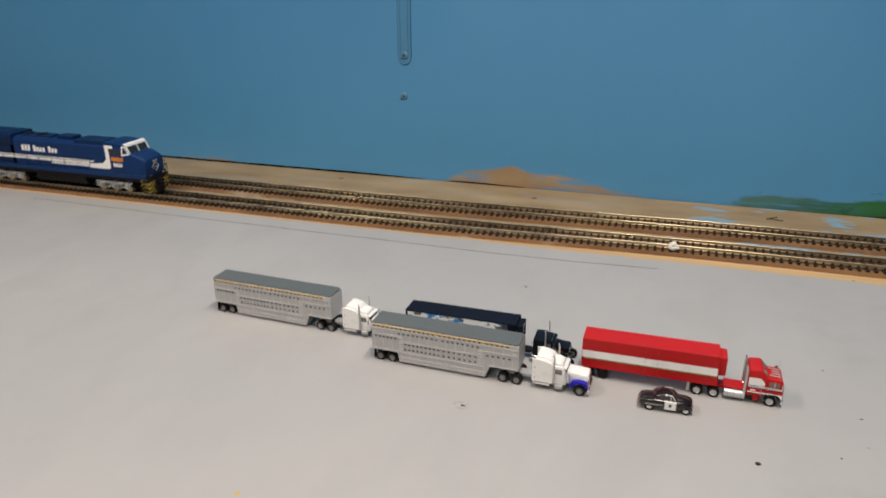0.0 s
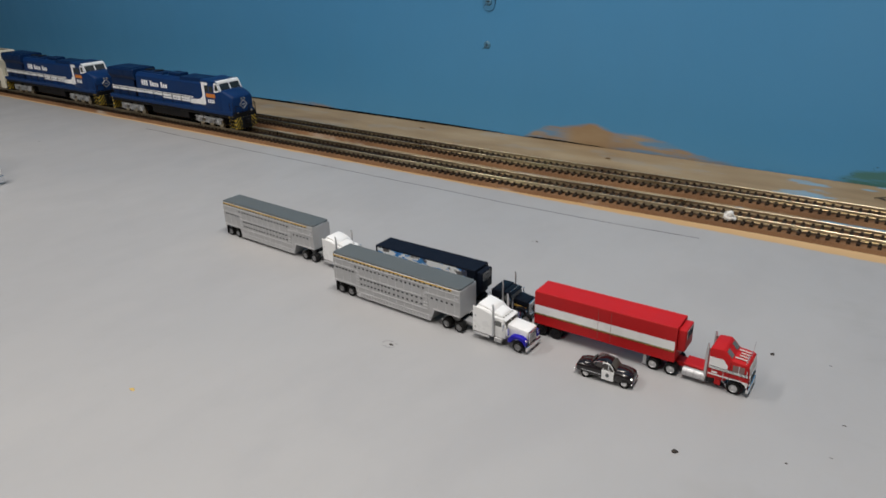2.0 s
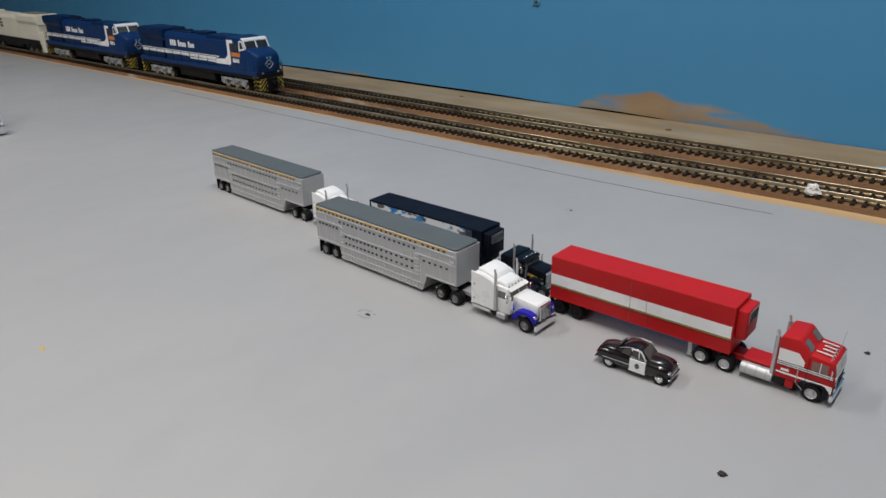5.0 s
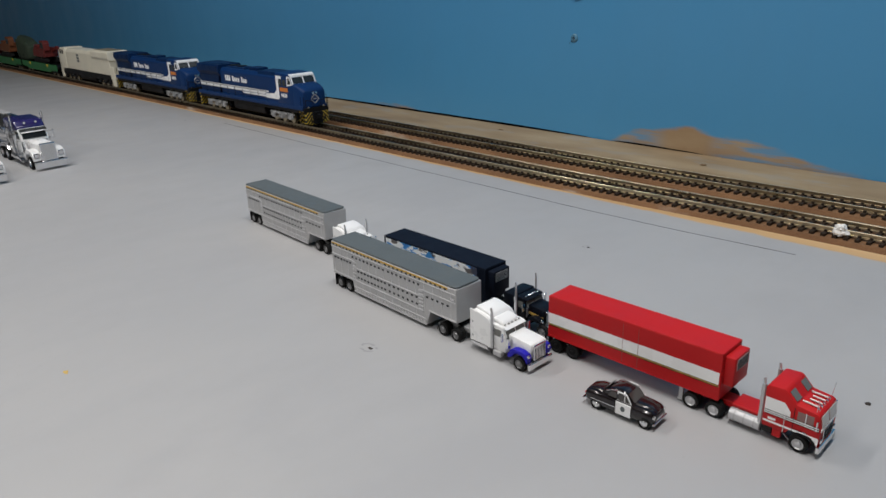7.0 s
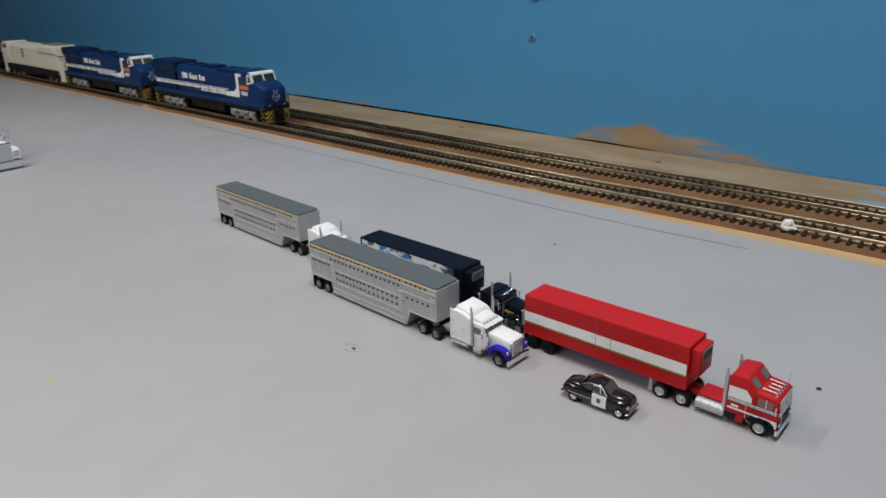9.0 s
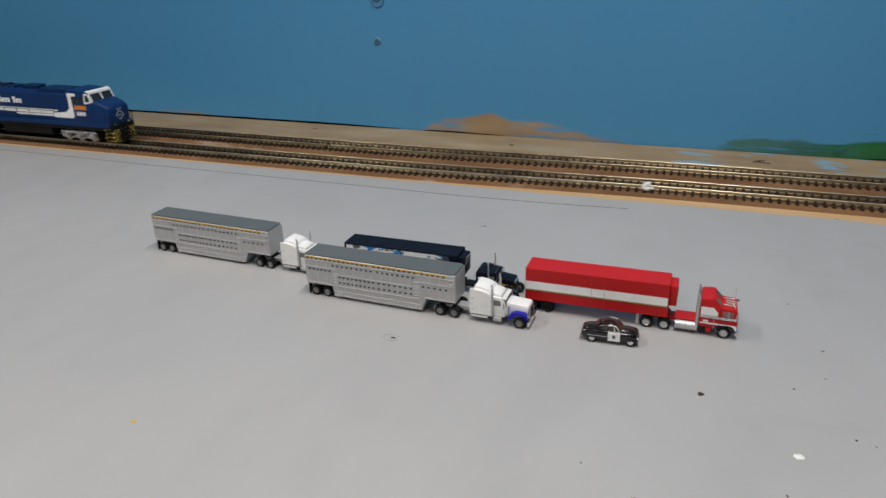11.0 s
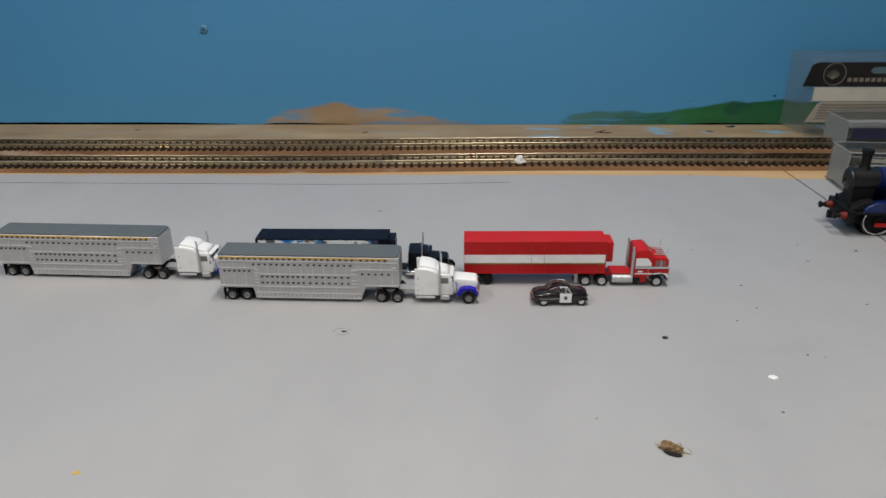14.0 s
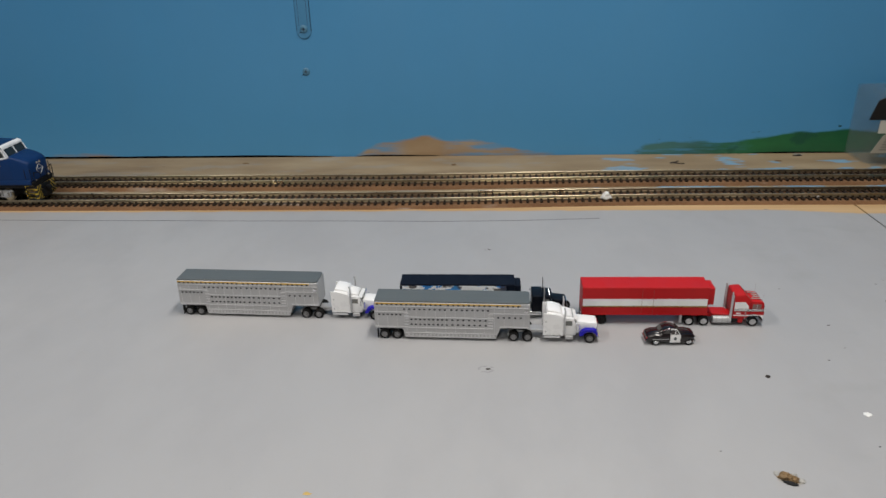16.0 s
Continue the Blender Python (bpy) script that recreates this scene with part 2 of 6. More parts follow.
LOCODARK = material("loco_dark_blue_paint", (0.002, 0.019, 0.072), 0.5, vary=0.10, scale=40, spec=0.2)
LOCOBLK = material("loco_black_frame", (0.006, 0.006, 0.007), 0.55, scale=60, spec=0.22)
TRUCKGREY = material("silver_bogie_paint", (0.33, 0.335, 0.34), 0.5, 0.3, vary=0.35, scale=120)
CREAM = material("cream_white_paint", (0.72, 0.68, 0.56), 0.5, vary=0.06, scale=60)
YELLOW = material("yellow_paint", (0.70, 0.46, 0.02), 0.45)
ORANGE = material("orange_panel_paint", (0.62, 0.20, 0.03), 0.45)


# ---- mesh helpers; things are drawn in millimetres ----
MM = 0.001


def part(name, bm, mat, parent=None, label="", smooth=False, at=None):
    """Links a bmesh drawn in millimetres as one mesh object, under a thing or part."""
    bmesh.ops.scale(bm, vec=(MM, MM, MM), verts=bm.verts)
    bmesh.ops.recalc_face_normals(bm, faces=bm.faces)
    me = bpy.data.meshes.new(name)
    bm.to_mesh(me)
    bm.free()
    me.materials.append(mat)
    if smooth:
        me.shade_smooth()
        me.set_sharp_from_angle(angle=radians(35))
    ob = new(name, me)
    if at:
        ob.matrix_world = at
    if parent:
        ob.parent = parent
        if label:
            ob["label"] = label
    return ob


def thing(name, m, label, category, group=""):
    ob = new(name)
    ob.empty_display_size = 0.01
    tagged(ob, label, category, group)
    ob["place"] = [c for row in m for c in row]
    return ob


def settle(ob):
    """Puts a finished thing at its place."""
    v = list(ob["place"])
    del ob["place"]
    ob.matrix_world = Matrix([v[0:4], v[4:8], v[8:12], v[12:16]])
    return ob


def box(bm, x0, x1, y0, y1, z0, z1, bevel=0.0, seg=1):
    made = bmesh.ops.create_cube(bm, size=1)["verts"]
    for v in made:
        v.co = Vector(((x0 + x1) / 2 + v.co.x * (x1 - x0), (y0 + y1) / 2 + v.co.y * (y1 - y0), (z0 + z1) / 2 + v.co.z * (z1 - z0)))
    if bevel:
        edges = {e for v in made for e in v.link_edges}
        bmesh.ops.bevel(bm, geom=list(edges), offset=bevel, segments=seg, affect="EDGES", profile=0.5)
    return bm


def boxm(*a, **k):
    return box(bmesh.new(), *a, **k)


def prism(bm, outline, y0, y1, bevel=0.0, axis="y", seg=1):
    """An outline of (x, z) points drawn out along y (or of (y, z) points along x, or (x, y) along z)."""
    def place(a, b, d):
        return {"y": (a, d, b), "x": (d, a, b), "z": (a, b, d)}[axis]
    one = [bm.verts.new(place(a, b, y0)) for a, b in outline]
    two = [bm.verts.new(place(a, b, y1)) for a, b in outline]
    faces = [bm.faces.new(one), bm.faces.new(two[::-1])]
    for i in range(len(one)):
        j = (i + 1) % len(one)
        faces.append(bm.faces.new((one[j], one[i], two[i], two[j])))
    bmesh.ops.recalc_face_normals(bm, faces=faces)
    if bevel:
        edges = {e for f in faces for e in f.edges}
        bmesh.ops.bevel(bm, geom=list(edges), offset=bevel, segments=seg, affect="EDGES", profile=0.5)
    return bm


def prismm(*a, **k):
    return prism(bmesh.new(), *a, **k)


def rod(bm, a, b, r, seg=10, r2=None):
    """A round bar from a to b."""
    a, b = Vector(a), Vector(b)
    m = Matrix.Translation((a + b) / 2) @ (b - a).to_track_quat("Z", "Y").to_matrix().to_4x4()
    bmesh.ops.create_cone(bm, cap_ends=True, segments=seg, radius1=r, radius2=r if r2 is None else r2, depth=(b - a).length, matrix=m)
    return bm


def rods(*list_of):
    bm = bmesh.new()
    for a, b, r in list_of:
        rod(bm, a, b, r)
    return bm


def lathe(bm, steps, centre, axis="y", seg=20, closed=False):
    """A turned shape from (along, radius) steps round an axis through centre."""
    rings = []
    for d, r in steps:
        ring = []
        for i in range(seg):
            a = 2 * math.pi * i / seg
            p = {"y": (r * math.cos(a), d, r * math.sin(a)), "x": (d, r * math.cos(a), r * math.sin(a)), "z": (r * math.cos(a), r * math.sin(a), d)}[axis]
            ring.append(bm.verts.new(Vector(centre) + Vector(p)))
        rings.append(ring)
    for one, two in zip(rings, rings[1:]):
        for i in range(seg):
            j = (i + 1) % seg
            bm.faces.new((one[i], one[j], two[j], two[i]))
    if closed:
        for i in range(seg):
            j = (i + 1) % seg
            bm.faces.new((rings[-1][i], rings[-1][j], rings[0][j], rings[0][i]))
        return bm
    bm.faces.new(rings[0])
    bm.faces.new(rings[-1][::-1])
    return bm


def stretch(t, kx=1.0, x0=0.0, kz=1.0, z0=0.0, rail=False):
    """Scales the finished parts of a thing about x0 and z0, but for its road wheels. Millimetres."""
    m = Matrix.Translation((x0 * MM, 0, z0 * MM)) @ Matrix.Diagonal((kx, 1, kz, 1)) @ Matrix.Translation((-x0 * MM, 0, -z0 * MM))
    for o in t.children_recursive:
        if o.data and (rail or not o.name.startswith(("wheel", "rim", "axle"))):
            o.data.transform(m)
    return t


# ---- the setting ----
WALL_Y = 0.437
LEFT, RIGHT, NEAR = -2.6, 1.7, -0.75


def slab(name, x0, x1, y0, y1, z0, z1, mat, label, category):
    ob = part(name, boxm(x0 * 1000, x1 * 1000, y0 * 1000, y1 * 1000, z0 * 1000, z1 * 1000), mat)
    return tagged(ob, label, category, kind="structure")


SEAM = 0.3315
slab("table_top", LEFT, SEAM, NEAR, 0.2775, -0.018, 0.0, GREY, "plywood layout board painted matt light grey", "table top")
slab("table_top_end", SEAM + 0.0016, RIGHT, NEAR, 0.2775, -0.018, 0.0, GREY, "second grey painted layout board past the dark seam", "table top")
# near-black slab put below the open seam as its shade
slab("seam_shade", SEAM - 0.002, SEAM + 0.004, NEAR, 0.2775, -0.030, -0.0185, DARK, "near-black slab for the shade in the gap between two layout boards", "seam")
slab("scenery_board", LEFT, RIGHT, 0.2775, WALL_Y - 0.002, -0.018, -0.0002, TAN, "tan painted scenery board behind the railway track", "board")
# another near-black slab, giving the gap at the backdrop's foot its shade
slab("gap_shade", LEFT, RIGHT, WALL_Y - 0.002, WALL_Y + 0.03, -0.05, -0.004, DARK, "near-black slab for the shade in the gap under the backdrop", "gap")


def backdrop():
    """The painted hardboard wall; its lower edge lifts off the table here and there."""
    bm = bmesh.new()
    xs = np.linspace(LEFT, RIGHT, 216)
    def lift(x):
        a = 1.6 * max(0, min(1, (x + 0.66) / 0.1)) * max(0, min(1, (-0.17 - x) / 0.08))
        b = 1.0 * max(0, min(1, (x + 0.155) / 0.02)) * max(0, min(1, (-0.05 - x) / 0.05))
        c = 1.1 * max(0, min(1, (x - 0.295) / 0.02)) * max(0, min(1, (0.40 - x) / 0.03))
        return -2.0 + (1.9 + 0.35 * noise.noise((x * 30, 0, 0)) if max(a, b, c) > 0 else 0) + max(a, b, c)
    rows = []
    for x in xs:
        lo = lift(x)
        y = WALL_Y * 1000
        rows.append([bm.verts.new((x * 1000, y, lo)), bm.verts.new((x * 1000, y, 1149)), bm.verts.new((x * 1000, y + 6, 1149)), bm.verts.new((x * 1000, y + 6, lo))])
    for a, b in zip(rows, rows[1:]):
        for i in range(4):
            j = (i + 1) % 4
            bm.faces.new((a[i], b[i], b[j], a[j]))
    bm.faces.new(rows[0])
    bm.faces.new(rows[-1][::-1])
    return tagged(part("wall_north", bm, BLUE), "hardboard backdrop hand-painted sky blue with sand hills and green hills", "wall", kind="structure")


backdrop()
# unseen room added round the layout; its pale surfaces bounce fill light
slab("wall_behind", LEFT, RIGHT, WALL_Y + 0.031, WALL_Y + 0.12, -0.9, CEILING, ROOM, "plain room wall", "wall")
slab("wall_west", LEFT - 0.1, LEFT, -2.6, WALL_Y + 0.12, -0.9, CEILING, ROOM, "plain cream room wall, unseen, added to bounce light", "wall")
slab("wall_east", RIGHT, RIGHT + 0.1, -2.6, WALL_Y + 0.12, -0.9, CEILING, ROOM, "plain cream room wall, unseen, added to bounce light", "wall")
slab("wall_south", LEFT - 0.1, RIGHT + 0.1, -2.7, -2.6, -0.9, CEILING, ROOM, "plain cream room wall, unseen, added to bounce light", "wall")
slab("floor", LEFT - 0.1, RIGHT + 0.1, -2.6, WALL_Y + 0.12, -0.98, -0.9, FLOOR, "dark grey carpet floor", "floor")
slab("ceiling", LEFT - 0.1, RIGHT + 0.1, -2.7, WALL_Y + 0.12, CEILING, CEILING + 0.08, CEIL, "plain white ceiling, unseen, added to bounce light", "ceiling")


# ---- railway track ----
def bend(x, left, right):
    """The track's middle line: straight, with a slight kink between the two boards."""
    f = max(0.0, min(1.0, (x + 0.12) / 0.30))
    return left + (right - left) * f * f * (3 - 2 * f)


TRACKS = {"near": (0.2800, 0.2890), "far": (0.3350, 0.3430)}
BED, RAILTOP = 0.0028, 0.0076


def strip(name, left, right, outline, mat, label, category, x0=LEFT + 0.02, x1=RIGHT - 0.02, step=0.04):
    """A long body of the (y, z) outline in mm, laid along a track."""
    bm = bmesh.new()
    xs = np.arange(x0, x1 + 1e-6, step)
    rows = [[bm.verts.new((x * 1000, bend(x, left, right) * 1000 + y, z)) for y, z in outline] for x in xs]
    for a, b in zip(rows, rows[1:]):
        for i in range(len(outline)):
            j = (i + 1) % len(outline)
            bm.faces.new((a[i], b[i], b[j], a[j]))
    bm.faces.new(rows[0])
    bm.faces.new(rows[-1][::-1])
    return part(name, bm, mat)


def track(left, right, label):
    t = tagged(new("railway_track"), label, "track", "railway tracks", "structure")
    bed = strip("roadbed", left, right, [(-18.6, -0.1), (18.6, -0.1), (17.0, 2.8), (-17.0, 2.8)], CORK, "", "")
    bed.parent = t
    for side in (-1, 1):
        c = side * 8.9
        o = [(c - 1.3, 4.5), (c + 1.3, 4.5), (c + 1.2, 5.0), (c + 0.45, 5.3), (c + 0.45, 6.6), (c + 0.65, 6.8), (c + 0.65, 7.5), (c + 0.45, 7.7), (c - 0.45, 7.7), (c - 0.65, 7.5), (c - 0.65, 6.8), (c - 0.45, 6.6), (c - 0.45, 5.3), (c - 1.2, 5.0)]
        r = strip("rail", left, right, o, RAIL, "", "")
        r.parent = t
    verts, faces = [], []
    def block(x0, x1, y0, y1, z0, z1):
        k = len(verts)
        verts.extend([(x, y, z) for x in (x0, x1) for y in (y0, y1) for z in (z0, z1)])
        faces.extend([tuple(k + i for i in f) for f in ((0, 1, 3, 2), (4, 6, 7, 5), (0, 4, 5, 1), (2, 3, 7, 6), (0, 2, 6, 4), (1, 5, 7, 3))])
    rnd = random.Random(3)
    x, single = LEFT + 0.03, []
    while x < RIGHT - 0.03:
        y, w = bend(x, left, right), 0.00125 + rnd.uniform(-0.0001, 0.0001)
        near = abs(x) < 0.72
        if near:
            single.append((x, y))
        else:
            block(x - w, x + w, y - 0.0152, y + 0.0152, 0.0027, 0.0045)
        for side in (-1, 1):
            for k in (() if near else (-1, 1)):
                cy = y + side * 0.0089 + k * 0.0012
                block(x - 0.0009, x + 0.0009, cy - 0.0006, cy + 0.0006, 0.0044, 0.0056)
        x += 0.0064 + rnd.uniform(-0.00015, 0.00015)
    me = bpy.data.meshes.new("ties")
    me.from_pydata(verts, [], faces)
    me.materials.append(TIE)
    ties = new("ties", me)
    ties.parent = t
    tagged(ties, kind="stuff")
    del verts[:], faces[:]
    block(-0.00125, 0.00125, -0.0152, 0.0152, 0.0027, 0.0045)
    for side in (-1, 1):
        for k in (-1, 1):
            cy = side * 0.0089 + k * 0.0012
            block(-0.0009, 0.0009, cy - 0.0006, cy + 0.0006, 0.0044, 0.0056)
    one = bpy.data.meshes.new("tie")
    one.from_pydata(verts, [], faces)
    one.materials.append(TIE)
    for x, y in single:
        ob = new("tie", one)
        ob.location, ob.rotation_euler, ob.parent = (x, y, 0), (0, 0, rnd.uniform(-0.02, 0.02)), t
    return t


track(*TRACKS["near"], "track of brassy rails on dark brown ties, by the grey board")
track(*TRACKS["far"], "track of brassy rails on dark brown ties, beside the backdrop")


# ---- shared vehicle parts ----
WHEELS, SHARED = {}, {}


def wheel(parent, x, y, r, w, rim_mat, z=None, tyre_mat=None):
    """A tyre with its rim, on an axle along y; alike wheels share their meshes. Millimetres."""
    key = (r, w, rim_mat.name, tyre_mat.name if tyre_mat else "")
    if key not in WHEELS:
        a = part("tyre", lathe(bmesh.new(), [(-w / 2, r * 0.62), (-w / 2, r * 0.90), (-w * 0.36, r), (w * 0.36, r), (w / 2, r * 0.90), (w / 2, r * 0.62)], (0, 0, 0), seg=22, closed=True), tyre_mat or RUBBER, smooth=True)
        h = w / 2
        b = part("rim", lathe(bmesh.new(), [(-h * 1.04, r * 0.20), (-h * 0.98, r * 0.26), (-h * 0.55, r * 0.34), (-h * 0.6, r * 0.52), (-h * 0.98, r * 0.64), (h * 0.98, r * 0.64), (h * 0.6, r * 0.52), (h * 0.55, r * 0.34), (h * 0.98, r * 0.26), (h * 1.04, r * 0.20)], (0, 0, 0), seg=18), rim_mat, smooth=True)
        WHEELS[key] = (a.data, b.data)
        bpy.data.objects.remove(a), bpy.data.objects.remove(b)
    tyre = new("wheel", WHEELS[key][0])
    tyre.parent = parent
    tyre.location = Vector((x, y, r if z is None else z)) * MM
    rim = new("rim", WHEELS[key][1])
    rim.parent = tyre
    return tyre


def axle(parent, x, half, r, w, rim_mat, dual=False):
    for s in (-1, 1):
        wheel(parent, x, s * (half - w / 2), r, w, rim_mat)
        if dual:
            wheel(parent, x, s * (half - w * 1.62), r, w, rim_mat)
    part("axle", rods(((x, -half + w, r), (x, half - w, r), 0.22 * r)), LOCOBLK, parent)


RIBSILVER = material("bright_silver_trim", (0.60, 0.60, 0.61), 0.35, 0.3, vary=0.06, scale=150)


# ---- the lorries, at a scale of 1 to 160; x runs forward from the trailer's tail ----
def livestock_trailer(m, label):
    t = thing("livestock_trailer", m, label, "trailer", "livestock lorries")
    body = [(0, 7.0), (17.0, 7.0), (18.2, 1.9), (73.8, 1.9), (76.6, 8.4), (94, 8.4), (94, 23.0), (0, 23.0)]
    shell = part("body", prismm(body, -8.0, 8.0, bevel=0.25), SILVER, t)
    bm = bmesh.new()
    prism(bm, [(0.2, -7.7), (92.6, -7.7), (93.8, -6.2), (93.8, 6.2), (92.6, 7.7), (0.2, 7.7)], 22.9, 23.9, bevel=0.2, axis="z")
    part("roof", bm, ROOFGREY, t, "matt dark grey roof")
    for s in (-1, 1):
        part("stripe", boxm(0.6, 88.5, s * 8.0 - 0.09, s * 8.0 + 0.09, 21.75, 22.75), GOLD, t, "thin gold stripe under the roof")
        bm = bmesh.new()
        y = s * 8.05
        def rib(x0, x1, z, h=0.45, d=0.30):
            box(bm, x0, x1, y - d, y + d, z - h / 2, z + h / 2)
        rib(0.3, 19.5, 17.2), rib(70.0, 93.5, 17.2)
        rib(18.5, 72.5, 14.2), rib(20.0, 71.5, 7.9), rib(0.3, 18.2, 8.2, 0.6), rib(76, 93.5, 9.2, 0.6)
        rib(18.5, 74, 4.7, 0.5, 0.28), rib(18.5, 74, 2.4, 0.6, 0.30), rib(0.2, 93.5, 20.7, 0.25)
        for z in (16.6, 14.9, 13.2, 11.5, 9.8, 8.1):
            rib(18.4, 20.8, z, 0.55, 0.34), rib(69.2, 72.0, z, 0.55, 0.34)
        for i in range(24):
            rib(20.0 + 2.25 * i, 21.3 + 2.25 * i, 3.5, 0.9, 0.22)
        for i in range(16):
            x = 2.0 + 5.9 * i
            low = 8.6 if x < 18 or x > 75 else 5.3
            box(bm, x - 0.10, x + 0.10, y - 0.085, y + 0.085, low, 20.6)
        part("ribs", bm, RIBSILVER, shell)
        part("corner_lamp", boxm(90.6, 93.0, y - 0.45, y + 0.45, 17.9, 19.4, bevel=0.35, seg=2), CHROME, t, "small bright corner fitting", smooth=True)
        part("mud_flap", boxm(1.2, 1.5, s * 6.4 - 1.5, s * 6.4 + 1.5, 1.0, 6.6), BLACK, t)
    part("rear_bumper", boxm(-0.4, 0.4, -7, 7, 3.2, 4.0, bevel=0.1), SILVER, t)
    part("rear_door", boxm(-0.35, 0.05, -6.4, 6.4, 8.0, 21.5, bevel=0.12), SILVER, t)
    part("bogie_frame", boxm(2, 16, -4.5, 4.5, 4.2, 6.9, bevel=0.2), LOCOBLK, t)
    for x in (5.4, 13.2):
        axle(t, x, 7.8, 3.1, 2.0, HUB, dual=True)
    part("king_pin_plate", boxm(78, 92, -4, 4, 7.0, 8.45), LOCOBLK, t)
    stretch(t, kz=1.13, z0=3.5)
    # rows of air slots: first, last, height, how many
    rows = [(2.0, 40.5, 21.75, 14), (45.0, 70.0, 21.75, 9), (74.5, 87.0, 21.75, 5), (18.5, 43.0, 19.0, 9), (47.0, 69.0, 19.0, 8), (3.0, 16.0, 15.6, 6), (75.0, 88.5, 14.9, 5)]
    rows += [r for z in (12.9, 9.9) for r in ((22.5, 44.0, z, 9), (47.5, 67.5, z, 7))]
    # raised blocks whose dark colour stands for shade inside open slots
    if "slot" not in SHARED:
        one = part("vent_slot", boxm(-0.62, 0.62, -0.17, 0.17, -0.45, 0.45), SLOT)
        SHARED["slot"] = one.data
        bpy.data.objects.remove(one)
    for x0, x1, z, count in rows:
        for i in range(count):
            for s in (-1, 1):
                slot = new("vent_slot", SHARED["slot"])
                slot.parent = shell
                slot.location = Vector((x0 + (x1 - x0) * i / (count - 1), s * 8.05, 3.5 + (z - 3.5) * 1.13)) * MM
    return settle(t)


def long_nose_tractor(m, label, paint, trim, fender, high=True):
    """A long-nosed sleeper tractor; x as on its trailer, about 79 to 136."""
    t = thing("semi_truck", m, label, "truck", "road tractors")
    part("chassis", boxm(79, 132, -3.0, 3.0, 3.9, 5.9, bevel=0.2), LOCOBLK if paint is not WHITE else SILVER, t)
    part("fifth_wheel", boxm(82, 91, -3.8, 3.8, 5.8, 6.9, bevel=0.4), LOCOBLK, t)
    part("tail_bar", boxm(78.4, 79.2, -7, 7, 3.4, 5.2, bevel=0.15), trim, t)
    for x in ((84.4, 92.8) if high else (82.6, 91.0)):
        axle(t, x, 7.8, 3.1, 2.0, HUB, dual=True)
    axle(t, 129.9 if high else 129.4, 7.7, 3.15, 2.2, HUB)
    # sleeper
    if high:
        bm = prismm([(102.4, 4.6), (113.5, 4.6), (113.5, 16.2), (112.6, 17.6), (110.6, 18.8), (107.0, 19.5), (102.4, 19.8)], -7.3, 7.3, bevel=0.4, seg=2)
        prism(bm, [(102.8, 18.0), (113.2, 16.4), (112.8, 18.0), (111.0, 19.6), (108.0, 20.6), (104.0, 21.1), (102.8, 21.1)], -6.0, 6.0, bevel=0.6, seg=2)
        for s in (-1, 1):
            prism(bm, [(100.4, 4.6), (113.0, 4.6), (113.0, 16.6), (111.4, 18.0), (107.0, 19.2), (100.4, 19.7)], s * 7.0, s * 7.65, bevel=0.2)
        prism(bm, [(112.0, 14.8), (119.0, 14.8), (118.7, 16.4), (117.2, 17.5), (114.6, 18.1), (112.0, 18.3)], -5.2, 5.2, bevel=1.1, seg=3)
    else:
        bm = prismm([(103.0, 4.6), (113.0, 4.6), (113.0, 15.2), (112.4, 16.6), (103.4, 16.6), (103.0, 16.0)], -7.4, 7.4, bevel=0.5, seg=2)
    sleeper = part("sleeper", bm, paint, t, smooth=True)
    for s in (-1, 1):
        for z in (7.0, 13.6):
            part("latch", boxm(101.8, 102.6, s * 7.6 - 0.12, s * 7.6 + 0.12, z, z + 0.9), trim, sleeper)
    # cab
    cab = part("cab", prismm([(112.8, 4.6), (121.2, 4.6), (121.6, 10.9), (119.6, 15.3), (118.6, 16.0), (112.8, 16.2)], -6.6, 6.6, bevel=0.45, seg=2), paint, t, smooth=True)
    slope = [(121.4, 11.5), (119.85, 14.95), (120.0, 15.0), (121.6, 11.55)]
    part("windscreen", prismm(slope, -5.6, 5.6), PALEGLASS, cab, "dark windscreen with two panes")
    part("screen_pillar", prismm([(a + 0.06, b + 0.03) for a, b in slope], -0.18, 0.18), paint, cab)
    part("sun_visor", prismm([(119.3, 15.6), (121.1, 14.9), (121.3, 15.25), (119.5, 16.05)], -6.2, 6.2), paint, cab)
    for i in range(5):
        part("marker_lamp", boxm(118.4, 119.2, -4.8 + 2.2 * i, -4.0 + 2.2 * i, 15.9, 16.7, bevel=0.15), trim, cab)
    for s in (-1, 1):
        part("side_window", boxm(114.6, 118.6, s * 6.6 - 0.1, s * 6.6 + 0.1, 11.2, 14.3), PALEGLASS, cab)
        part("door_seam", boxm(113.9, 114.1, s * 6.6 - 0.06, s * 6.6 + 0.06, 5.0, 14.8), BLACK, cab)
        part("mirror", boxm(120.6, 121.2, s * 8.6 - 0.7, s * 8.6 + 0.7, 10.6, 14.2, bevel=0.15), CHROME, cab)
        part("mirror_arm", rods(((120.6, s * 6.5, 13.4), (120.9, s * 8.4, 13.4), 0.14), ((120.6, s * 6.5, 11.2), (120.9, s * 8.4, 11.2), 0.14)), CHROME, cab)
        stack = part("exhaust_pipe", rods(((113.9, s * 7.5, 5.0), (113.9, s * 7.5, 21.5), 0.62)), PIPE, t)
        part("pipe_tip", rods(((113.9, s * 7.5, 21.4), (113.4, s * 7.5, 23.6), 0.48)), PIPE, stack)
        part("fuel_tank", lathe(bmesh.new(), [(101.0, 1.4), (101.2, 1.9), (111.4, 1.9), (111.6, 1.4)], (0, s * 6.0, 4.1), axis="x"), CHROME, t, smooth=True)
